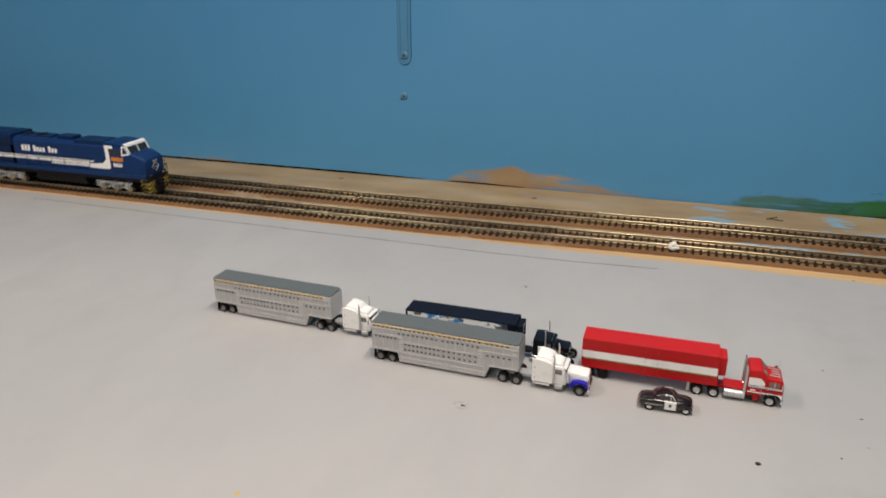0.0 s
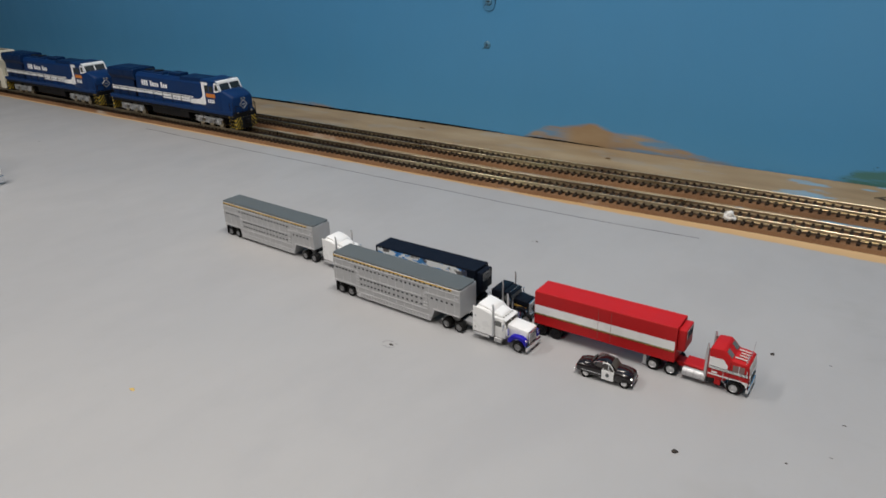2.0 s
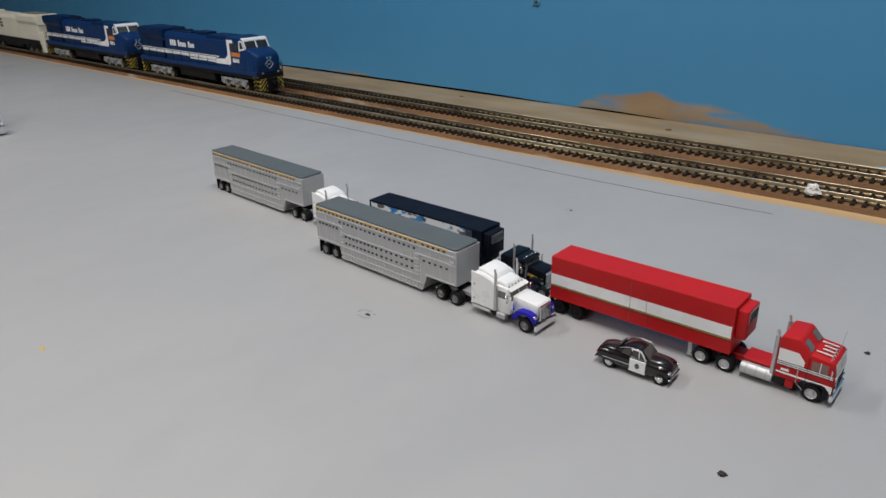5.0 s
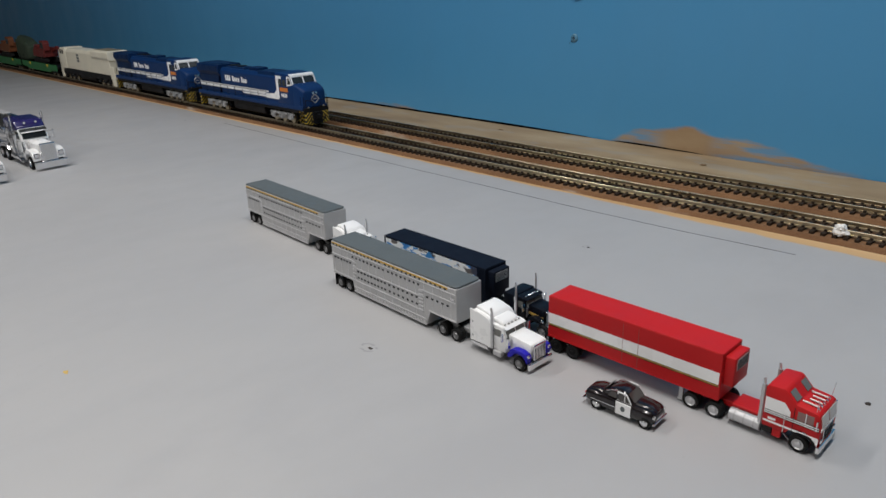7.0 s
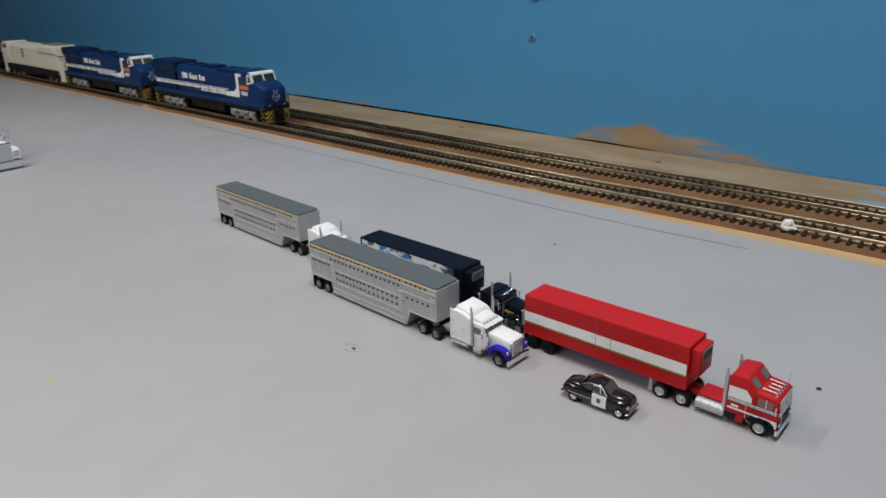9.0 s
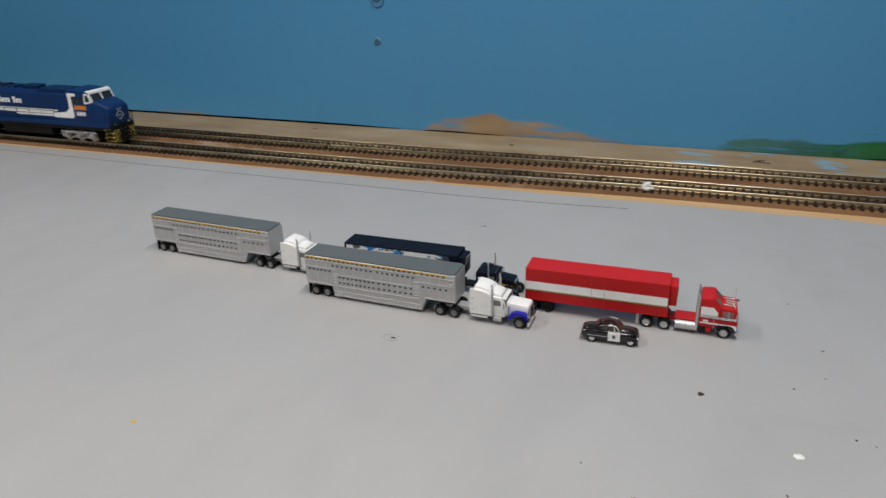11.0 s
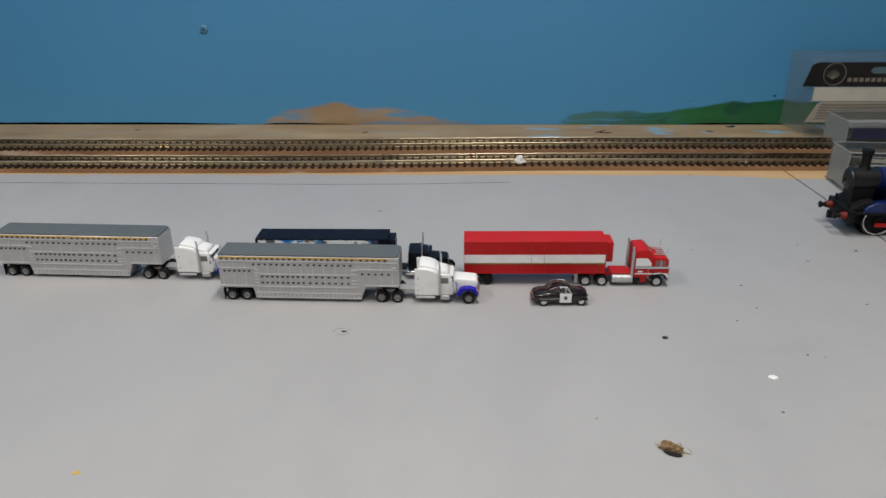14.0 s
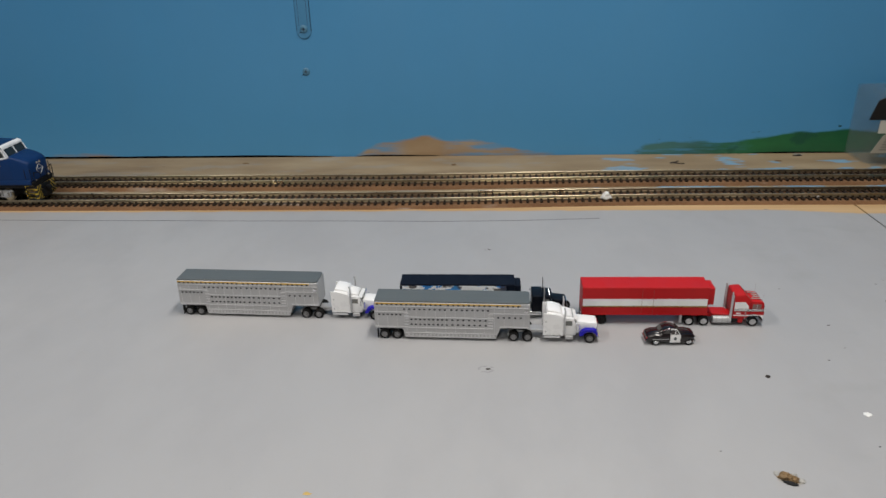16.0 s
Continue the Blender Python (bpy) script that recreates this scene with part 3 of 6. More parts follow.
        part("step", boxm(114.6, 119.4, s * 6.6 - 1.2, s * 6.6 + 1.2, 2.2, 4.6, bevel=0.25), trim, t)
        part("air_cleaner", rods(((122.4, s * 6.2, 7.6), (122.4, s * 6.2, 12.0), 0.95)), CHROME, t)
        fend = prismm([(123.6, 4.3), (125.6, 5.0), (126.4, 6.6), (128.2, 7.6), (131.2, 7.6), (133.0, 6.4), (134.2, 4.6), (134.6, 7.0), (133.6, 8.6), (131.0, 9.3), (127.0, 9.2), (124.8, 8.2), (123.2, 5.6)], s * 7.8, s * 4.8, bevel=0.15)
        f = part("front_fender", fend, fender, t)
        part("headlamp", boxm(133.6, 134.7, s * 6.5 - 0.8, s * 6.5 + 0.8, 6.9, 8.2, bevel=0.3), CHROME, f)
    hood = [(121.3, 5.4), (133.6, 5.4), (134.3, 11.6), (133.4, 12.3), (121.3, 13.2)]
    hd = part("hood", prismm(hood, -4.9, 4.9, bevel=0.55, seg=2), paint, t, smooth=True)
    if not high:
        for s in (-1, 1):
            part("stripe", prismm([(113.5, 9.6), (133.5, 7.6), (133.5, 8.9), (113.5, 10.8)], s * 5.0 - 0.1 if s > 0 else -5.1, s * 5.0 + 0.1 if s > 0 else -4.9), GOLD, hd, "gold flank stripe")
    grille = part("grille", boxm(133.9, 134.9, -3.8, 3.8, 4.8, 11.6, bevel=0.3), CHROME, t)
    for i in range(7):
        part("grille_bar", boxm(134.85, 135.0, -3.2 + i * 1.0, -2.9 + i * 1.0, 5.2, 10.5), BLACK, grille)
    part("front_bumper", boxm(134.4, 135.6, -7.4, 7.4, 1.8, 4.4, bevel=0.35, seg=2), CHROME, t, smooth=True)
    return settle(stretch(t, 0.955, 134.0, 1.0, 4.0) if high else stretch(t, 0.72, 114.0, 1.0, 4.0))


def box_trailer(m, label, length, top, paint, high_band=None, unit_mat=None, picture=None, rims=None):
    """A refrigerated box trailer with a cooling unit on its nose."""
    t = thing("box_trailer", m, label, "trailer", "box lorries")
    body = part("body", boxm(0, length, -7.7, 7.7, 7.0, top, bevel=0.35, seg=2), paint, t)
    for s in (-1, 1):
        y = s * 7.7
        if high_band:
            part("band", boxm(0.3, length - 0.6, y - 0.06, y + 0.06, 13.0, 18.4), WHITE, body, "broad white side band")
            for z0, z1, mat in ((12.50, 12.85, BLACK), (12.85, 13.25, GOLD), (13.25, 13.5, BLACK)):
                part("pinstripe", boxm(0.3, length - 0.6, y - 0.09, y + 0.09, z0, z1), mat, body)
            for f in (0.475, 0.565):
                part("door_seam", boxm(length * f, length * f + 0.16, y - 0.10, y + 0.10, 7.6, top - 1.2), SEAMGREY, body)
            part("side_door", boxm(length * 0.478, length * 0.564, y - 0.12, y + 0.12, 18.45, top - 1.3), paint, body)
        if picture:
            part("printed_panel", boxm(1.6, length - 5.5, y - 0.08, y + 0.08, 8.2, top - 0.8), picture, body, "printed side panel in white, blue and brown")
            part("corner_post", boxm(length - 4.6, length - 3.8, y - 0.2, y + 0.2, 7.2, top - 0.8), paint, body)
        part("side_rail", boxm(0.2, length - 0.2, y - 0.15, y + 0.15, 7.0, 7.9), paint, body)
        part("landing_leg", boxm(length * 0.79, length * 0.81, s * 5.2 - 0.5, s * 5.2 + 0.5, 0.9, 7.0), PIPE if high_band else LOCOBLK, t)
        part("landing_foot", boxm(length * 0.785, length * 0.815, s * 5.2 - 0.9, s * 5.2 + 0.9, 0.4, 1.0), PIPE if high_band else LOCOBLK, t)
        part("mud_flap", boxm(0.0, 0.3, s * 5.8 - 1.6, s * 5.8 + 1.6, 1.0, 6.9), BLACK, t)
    part("roof_edge", boxm(0.15, length - 0.15, -7.55, 7.55, top - 0.1, top + 0.15, bevel=0.1), paint, body)
    unit = part("cooling_unit", boxm(length - 0.1, length + 3.8, -6.0, 6.0, top - 13.0, top - 1.2, bevel=0.6, seg=2), paint, t, smooth=True)
    part("unit_grille", boxm(length + 3.7, length + 3.95, -4.4, 4.4, top - 6.6, top - 2.2), unit_mat or SILVER, unit, "grey louvred grille")
    for i in range(6):
        part("louvre", boxm(length + 3.9, length + 4.05, -4.2, 4.2, top - 6.3 + 0.7 * i, top - 6.0 + 0.7 * i), LOCOBLK, unit)
    part("bogie_frame", boxm(1, 15, -4.5, 4.5, 4.0, 7.0, bevel=0.2), LOCOBLK, t)
    for x in (4.0, 12.4):
        axle(t, x, 7.6, 3.15, 2.0, rims or LOCOBLK, dual=True)
    part("pin_plate", boxm(length - 14, length - 2, -4, 4, 6.6, 7.05), LOCOBLK, t)
    return settle(t)


HORN = material("polished_horn", (0.55, 0.54, 0.52), 0.35, 0.4)
# windscreen colour made pale to carry the bright table's reflection
REFLECTSCREEN = material("pale_reflection_screen", (0.50, 0.48, 0.46), 0.18, spec=0.7)
REDGLASS = material("hazy_reddish_window", (0.22, 0.12, 0.11), 0.15, spec=0.6)


def cab_over_tractor(m, label):
    """A flat-fronted sleeper tractor; x as on its trailer, about 61 to 112."""
    t = thing("semi_truck", m, label, "truck", "road tractors")
    part("chassis", boxm(61.5, 104, -3.0, 3.0, 4.2, 6.4, bevel=0.2), RED, t)
    part("fifth_wheel", boxm(65, 74, -3.6, 3.6, 6.2, 7.0, bevel=0.3), LOCOBLK, t)
    part("deck", boxm(79, 90, -4.5, 4.5, 5.8, 6.8, bevel=0.2), RED, t)
    for x in (65.5, 74.4):
        axle(t, x, 7.7, 3.2, 2.0, PIPE, dual=True)
    axle(t, 103.8, 7.7, 3.2, 2.2, PIPE)
    for s in (-1, 1):
        tank = part("fuel_tank", lathe(bmesh.new(), [(79.2, 1.7), (79.4, 2.1), (91.0, 2.1), (91.2, 1.7)], (0, s * 5.8, 4.0), axis="x"), PIPE, t, smooth=True)
        for x in (81.5, 85.2, 88.9):
            part("tank_strap", lathe(bmesh.new(), [(x - 0.3, 2.2), (x + 0.3, 2.2)], (0, s * 5.8, 4.0), axis="x"), SILVER, tank)
        st = part("exhaust_pipe", rods(((90.6, s * 6.6, 5.0), (90.6, s * 6.6, 19.2), 0.85)), PIPE, t)
        part("pipe_tip", rods(((90.6, s * 6.6, 19.1), (90.2, s * 6.6, 21.2), 0.5)), PIPE, st)
        part("red_step_box", boxm(95.6, 98.6, s * 6.4 - 0.9, s * 6.4 + 0.9, 2.6, 5.4, bevel=0.2), RED, t)
        part("black_step_well", boxm(91.6, 95.4, s * 6.2 - 0.9, s * 6.2 + 0.9, 2.8, 5.6, bevel=0.2), BLACK, t)
    outline = [(91.6, 5.4), (100.2, 5.4), (101.4, 7.2), (103.0, 8.0), (107.0, 8.0), (108.8, 6.8), (109.6, 5.0), (111.2, 5.0), (111.6, 10.2), (110.6, 15.0), (109.6, 15.6), (102.6, 16.2), (98.8, 19.6), (97.8, 20.0), (92.4, 19.6), (91.6, 18.8)]
    cab = part("cab", prismm(outline, -7.6, 7.6, bevel=0.35, seg=2), RED, t, smooth=True)
    scr = [(111.52, 10.9), (110.75, 14.7), (110.95, 14.75), (111.75, 10.9)]
    for s in (-1, 1):
        part("windscreen_pane", prismm(scr, s * 0.35, s * 6.4), REFLECTSCREEN, cab, "windscreen pane coloured pale for the table's reflection")
        y = s * 7.6
        part("white_panel", prismm([(92.0, 11.4), (92.0, 15.6), (98.6, 15.6), (101.0, 13.2), (101.0, 11.4)], y - 0.07, y + 0.07), WHITE, cab)
        part("white_stripe", boxm(92.0, 111.0, y - 0.07, y + 0.07, 10.15, 11.2), WHITE, cab)
        for z in (9.95, 10.55, 11.2):
            part("pinstripe", boxm(92.0, 111.1, y - 0.10, y + 0.10, z, z + 0.22), LOCOBLK, cab)
        part("side_window", boxm(103.4, 109.0, y - 0.1, y + 0.1, 11.3, 14.4), REDGLASS, cab)
        part("lower_white_band", boxm(92.0, 111.2, y - 0.09, y + 0.09, 7.15, 7.75), WHITE, cab)
        part("corner_white_patch", prismm([(109.3, 6.6), (110.0, 5.2), (111.2, 5.2), (111.3, 7.2), (109.0, 7.2)], y - 0.09, y + 0.09), WHITE, cab)
        part("window_frame", boxm(106.2, 106.5, y - 0.14, y + 0.14, 11.2, 14.7), CHROME, cab)
        part("lettering_bar", boxm(93.6, 96.4, y - 0.09, y + 0.09, 8.2, 9.0), WHITE, cab)
        part("door_seam", boxm(102.2, 102.4, y - 0.1, y + 0.1, 6.4, 15.2), LOCOBLK, cab)
        part("grab_rail", rods(((99.4, s * 7.95, 5.6), (99.4, s * 7.95, 12.0), 0.16), ((99.4, s * 7.95, 5.6), (102.0, s * 7.95, 4.0), 0.16)), CHROME, cab)
        part("mirror", boxm(110.2, 110.7, s * 8.7 - 0.5, s * 8.7 + 0.5, 10.6, 14.0, bevel=0.15), CHROME, cab)
        part("mirror_arm", rods(((110.0, s * 7.4, 13.6), (110.5, s * 8.7, 13.6), 0.14)), CHROME, cab)
        part("aerial", rods(((109.0, s * 6.8, 15.4), (109.6, s * 7.4, 20.6), 0.12)), CHROME, cab)
        part("roof_window", prismm([(102.2, 16.65), (99.4, 19.1), (99.5, 19.25), (102.35, 16.8)], s * 2.6, s * 6.4), PALEGLASS, cab)
        part("wheel_arch", prismm([(100.8, 5.2), (101.8, 7.0), (103.2, 7.8), (106.8, 7.8), (108.5, 6.6), (109.3, 5.0), (108.8, 5.0), (106.4, 6.9), (103.4, 6.9), (101.4, 5.2)], y - 0.12, y + 0.12), LOCOBLK, cab)
    for i in range(5):
        part("roof_lamp", boxm(108.6, 109.5, -5.2 + i * 2.4, -4.5 + i * 2.4, 15.5, 16.3, bevel=0.15), CHROME, cab)
    for y in (-4.0, -1.3, 1.3, 4.0):
        long = 5.4 if abs(y) > 2 else 4.0
        part("air_horn", rods(((108.6 - long, y, 16.55), (108.8, y, 16.25), 0.32)), HORN, cab, "pale air horn on the roof")
    gr = part("grille", boxm(111.3, 111.8, -4.4, 4.4, 5.6, 9.6, bevel=0.15), CHROME, t)
    for i in range(6):
        part("grille_bar", boxm(111.75, 111.9, -4.0, 4.0, 6.0 + i * 0.6, 6.2 + i * 0.6), BLACK, gr)
    part("front_stripe", boxm(111.4, 111.75, -7.2, 7.2, 9.9, 10.8), WHITE, cab)
    part("front_bumper", boxm(110.8, 112.2, -7.6, 7.6, 2.6, 4.8, bevel=0.35, seg=2), CHROME, t, smooth=True)
    for s in (-1, 1):
        part("headlamp", boxm(111.5, 112.0, s * 5.9 - 1.0, s * 5.9 + 1.0, 5.8, 7.2, bevel=0.2), CHROME, t)
    return settle(stretch(t, 0.93, 88.0, 1.14, 4.5))


def printed_side():
    n = Nodes("printed_landscape_panel")
    a, b, c = n.noise(130, 4, (0.7, 1, 1.2)), n.noise(210, 3, (0.6, 1, 1)), n.noise(90, 4)
    col = n.ramp(a, [(0.36, (0.02, 0.14, 0.48)), (0.475, (0.06, 0.30, 0.68)), (0.485, (0.88, 0.90, 0.92)), (0.62, (0.90, 0.91, 0.91)), (0.65, (0.05, 0.26, 0.60))])
    low = n.step(n.z, 0.0095, 0.0125, 1.0, 0.0)
    col = n.mix(n.math("MULTIPLY", low, n.step(b, 0.40, 0.55, 0.3, 1.0)), col, (0.55, 0.50, 0.24))
    col = n.mix(n.step(b, 0.57, 0.62, 0.0, 0.9), col, (0.06, 0.045, 0.035))
    return n.done(col, 0.4)


PRINT = printed_side()


def at(x, y, yaw=0.0, z=0.0):
    return pose(x, y, z, 0, 0, yaw)


A, B = at(-0.2052, 0.0705, -2.6) @ Matrix.Scale(1.02, 4), at(-0.0690, 0.0415, -1.8) @ Matrix.Scale(1.02, 4)
K, R = at(-0.0560, 0.0670, -0.2), at(0.0612, 0.0605, -0.8) @ Matrix.Diagonal((1.03, 1.02, 1.0, 1))
livestock_trailer(A, "silver ribbed livestock trailer, grey roof, behind the other one")
long_nose_tractor(A, "white sleeper tractor with blue front fenders, behind the other lorry", WHITE, SILVER, ROYAL)
livestock_trailer(B, "silver ribbed livestock trailer, grey roof, beside the navy trailer")
long_nose_tractor(B, "white sleeper tractor with blue front fenders and chrome grille", WHITE, SILVER, ROYAL)
box_trailer(K, "navy blue refrigerated trailer with colourful printed sides", 74.5, 24.9, NAVY, unit_mat=SILVER, picture=PRINT)
long_nose_tractor(K @ pose(-0.0205, 0, 0), "blue-black tractor with gold stripe and tall chrome stacks", BLUEBLACK, CHROME, BLUEBLACK, high=False)
box_trailer(R @ pose(0, 0, 0, 0, -0.6, 0), "red refrigerated trailer with a broad white side band", 76.0, 26.2, RED, high_band=True)
cab_over_tractor(R, "red and white flat-fronted tractor with chrome tank and stacks")


def patrol_car(m):
    """A rounded late-forties saloon, 32 mm long; x forward from its middle."""
    t = thing("police_car", m, "glossy black saloon with white front doors, standing by the red lorry", "car")
    paint = material("black_car_gloss", (0.007, 0.004, 0.005), 0.22, coat=0.35, scale=120)
    def loft(sections, seg=16):
        bm, rings = bmesh.new(), []
        for x, hw, z0, z1, p in sections:
            ring = []
            for i in range(seg):
                a = 2 * math.pi * (i + 0.5) / seg
                c, s = math.cos(a), math.sin(a)
                y = hw * math.copysign(abs(c) ** p, c)
                z = (z0 + z1) / 2 + (z1 - z0) / 2 * math.copysign(abs(s) ** p, s)
                ring.append(bm.verts.new((x, y, z)))
            rings.append(ring)
        for one, two in zip(rings, rings[1:]):
            for i in range(seg):
                j = (i + 1) % seg
                bm.faces.new((one[i], one[j], two[j], two[i]))
        bm.faces.new(rings[0]), bm.faces.new(rings[-1][::-1])
        return bm
    body = part("body", loft([(-15.6, 3.6, 2.6, 5.0, 0.65), (-14.8, 4.9, 2.0, 6.1, 0.58), (-11.5, 5.5, 1.7, 7.0, 0.52), (-6, 5.7, 1.6, 7.1, 0.48), (0, 5.7, 1.6, 7.0, 0.48), (6, 5.7, 1.6, 7.0, 0.48), (10.5, 5.6, 1.7, 6.9, 0.5), (13.8, 5.3, 1.9, 6.6, 0.55), (15.2, 4.7, 2.2, 5.9, 0.6), (15.8, 3.6, 2.6, 5.0, 0.65)]), paint, t, smooth=True)
    part("bonnet", loft([(5.0, 3.8, 5.6, 7.5, 0.65), (9.5, 3.5, 5.6, 7.5, 0.65), (13, 2.9, 5.0, 7.1, 0.65), (15.4, 2.0, 4.6, 6.0, 0.65)]), paint, body, smooth=True)
    part("boot_lid", loft([(-14.6, 2.6, 4.8, 6.2, 0.65), (-12, 3.6, 5.4, 7.3, 0.65), (-7.5, 3.8, 5.6, 7.6, 0.65)]), paint, body, smooth=True)
    cabin = part("cabin", loft([(-8.4, 3.6, 5.6, 7.2, 0.65), (-6.0, 4.3, 5.6, 8.9, 0.6), (-3.2, 4.6, 5.6, 10.0, 0.55), (0.0, 4.7, 5.6, 10.4, 0.55), (2.8, 4.6, 5.6, 10.1, 0.55), (5.4, 4.5, 5.6, 8.3, 0.58), (7.0, 4.2, 5.6, 6.8, 0.6)]), paint, t, smooth=True)
    pale = material("grey_brown_car_glass", (0.055, 0.048, 0.046), 0.07, spec=0.7)
    part("windscreen", prismm([(3.7, 9.75), (6.6, 7.2), (6.85, 7.35), (3.95, 9.9)], -3.7, 3.7), pale, cabin)
    part("rear_window", prismm([(-5.6, 9.4), (-7.5, 7.9), (-7.7, 8.05), (-5.8, 9.6)], -2.8, 2.8), pale, cabin)
    for s in (-1, 1):
        part("front_door", boxm(-0.6, 6.2, s * 5.5 - 0.2, s * 5.5 + 0.2, 2.0, 6.7, bevel=0.15), WHITE, t, "white door with a small dark badge")
        badge = lathe(bmesh.new(), [(-0.05, 1.0), (0.05, 1.0)], (2.7, s * 5.72, 4.5), seg=10)
        part("door_badge", badge, ROOFGREY, t)
        part("window_frame", prismm([(-0.5, 6.5), (6.1, 6.5), (3.6, 9.75), (-0.5, 9.95)], s * 4.25, s * 4.62), WHITE, cabin)
        part("side_window", prismm([(0.1, 6.8), (2.6, 6.8), (2.6, 9.45), (0.1, 9.55)], s * 4.25, s * 4.68), pale, cabin)
        part("quarter_window", prismm([(3.0, 6.8), (5.4, 6.8), (3.5, 9.2), (3.0, 9.4)], s * 4.25, s * 4.68), pale, cabin)
        part("side_window", prismm([(-4.8, 7.1), (-0.9, 7.0), (-0.9, 9.5), (-3.2, 9.2)], s * 4.25, s * 4.66), pale, cabin)
        part("drip_rail", prismm([(-5.4, 8.6), (-3.2, 9.5), (-0.5, 9.95), (-0.5, 10.1), (-3.3, 9.65), (-5.5, 8.75)], s * 4.3, s * 4.70), CHROME, cabin)
        part("chrome_strip", boxm(-12, -0.7, s * 5.62 - 0.08, s * 5.62 + 0.08, 4.0, 4.25), CHROME, body)
        part("headlamp", rods(((15.0, s * 4.0, 4.9), (15.7, s * 4.0, 4.9), 0.75)), CHROME, t)
        part("tail_lamp", boxm(-15.6, -15.0, s * 3.9 - 0.4, s * 3.9 + 0.4, 4.2, 4.9, bevel=0.15), RED, t)
        for x in (-8.8, 11.0):
            wheel(t, x, s * 4.75, 2.45, 1.5, CHROME)
    part("front_bumper", boxm(15.3, 16.2, -5.2, 5.2, 2.2, 3.1, bevel=0.3), CHROME, t)
    part("rear_bumper", boxm(-16.2, -15.3, -5.2, 5.2, 2.2, 3.1, bevel=0.3), CHROME, t)
    part("grille", boxm(15.2, 15.9, -2.6, 2.6, 3.3, 4.2, bevel=0.2), CHROME, t)
    return settle(stretch(t, 0.93, -1.0, 1.12, 1.5))


patrol_car(at(0.1115, 0.0330, 2.0))


# ---- the train, at a scale of 1 to 87; z from the rail tops ----
def hazard():
    n = Nodes("yellow_black_hazard_paint")
    w = n.math("SINE", n.math("MULTIPLY", n.math("ADD", n.math("ABSOLUTE", n.y), n.z), 1450.0))
    return n.done(n.mix(n.step(w, 0.35, 0.55), (0.012, 0.012, 0.013), (0.52, 0.36, 0.03)), 0.45)


HAZARD = hazard()


def rail_bogie(t, x0, mat):
    """A three-axle bogie under a locomotive."""
    b = part("bogie", boxm(x0 - 26, x0 + 26, -9, 9, 3.5, 10.5, bevel=0.5), LOCOBLK, t)
    for s in (-1, 1):
        side = [(-27, 9.4), (-22, 8.4), (-14, 8.8), (-9, 7.6), (-4, 8.8), (4, 8.8), (9, 7.6), (14, 8.8), (22, 8.4), (27, 9.4), (25, 11.0), (-25, 11.0)]
        bm = prismm([(x0 + a, z) for a, z in side], s * 12.4, s * 13.8, bevel=0.3)
        for k in (-18.5, 0, 18.5):
            box(bm, x0 + k - 2.4, x0 + k + 2.4, s * 13.9 - 0.9, s * 13.9 + 0.9, 3.8, 8.6, bevel=0.5)
            for d in (-4.6, 4.6):
                rod(bm, (x0 + k + d, s * 13.8, 5.2), (x0 + k + d, s * 13.8, 10.0), 1.0)
        rod(bm, (x0 - 23, s * 13.6, 5.0), (x0 + 23, s * 13.6, 5.0), 0.6)
        rod(bm, (x0 - 10, s * 14.4, 10.0), (x0 + 12, s * 14.4, 7.0), 0.7)
        for d in (-12, 12):
            rod(bm, (x0 + d - 3.4, s * 15.0, 9.6), (x0 + d + 3.4, s * 15.0, 9.6), 1.3)
        part("side_frame", bm, mat, b)
    for k in (-18.5, 0, 18.5):
        for s in (-1, 1):
            w = part("wheel", lathe(bmesh.new(), [(-1.4, 5.6), (1.4, 5.6), (1.5, 6.2), (2.0, 6.2)], (x0 + k, s * 9.2, 6.0)), RAIL, b, smooth=True)
    return b


def nose_shape():
    """The full-width nose, sloping down and narrowing to a rounded front."""
    bm, rings = bmesh.new(), []
    for x, hw, top, r in ((238, 16.0, 42.0, 2.2), (244, 15.9, 41.0, 2.4), (250, 15.6, 39.4, 2.8), (255, 15.0, 37.8, 3.2), (258, 14.2, 36.2, 3.6), (259.2, 12.4, 34.4, 4.2)):
        ring = [bm.verts.new((x, -hw, 19.8))]
        for s, a0 in ((-1, 180), (1, 90)):
            for i in range(5):
                a = math.radians(a0 - 22.5 * i)
                ring.append(bm.verts.new((x, s * (hw - r) + r * math.cos(a), top - r + r * math.sin(a))))
        ring.append(bm.verts.new((x, hw, 19.8)))
        rings.append(ring)
    n = len(rings[0])
    for one, two in zip(rings, rings[1:]):
        for i in range(n):
            j = (i + 1) % n
            bm.faces.new((one[i], one[j], two[j], two[i]))
    bm.faces.new(rings[0][::-1]), bm.faces.new(rings[-1])
    bmesh.ops.recalc_face_normals(bm, faces=bm.faces)
    return bm


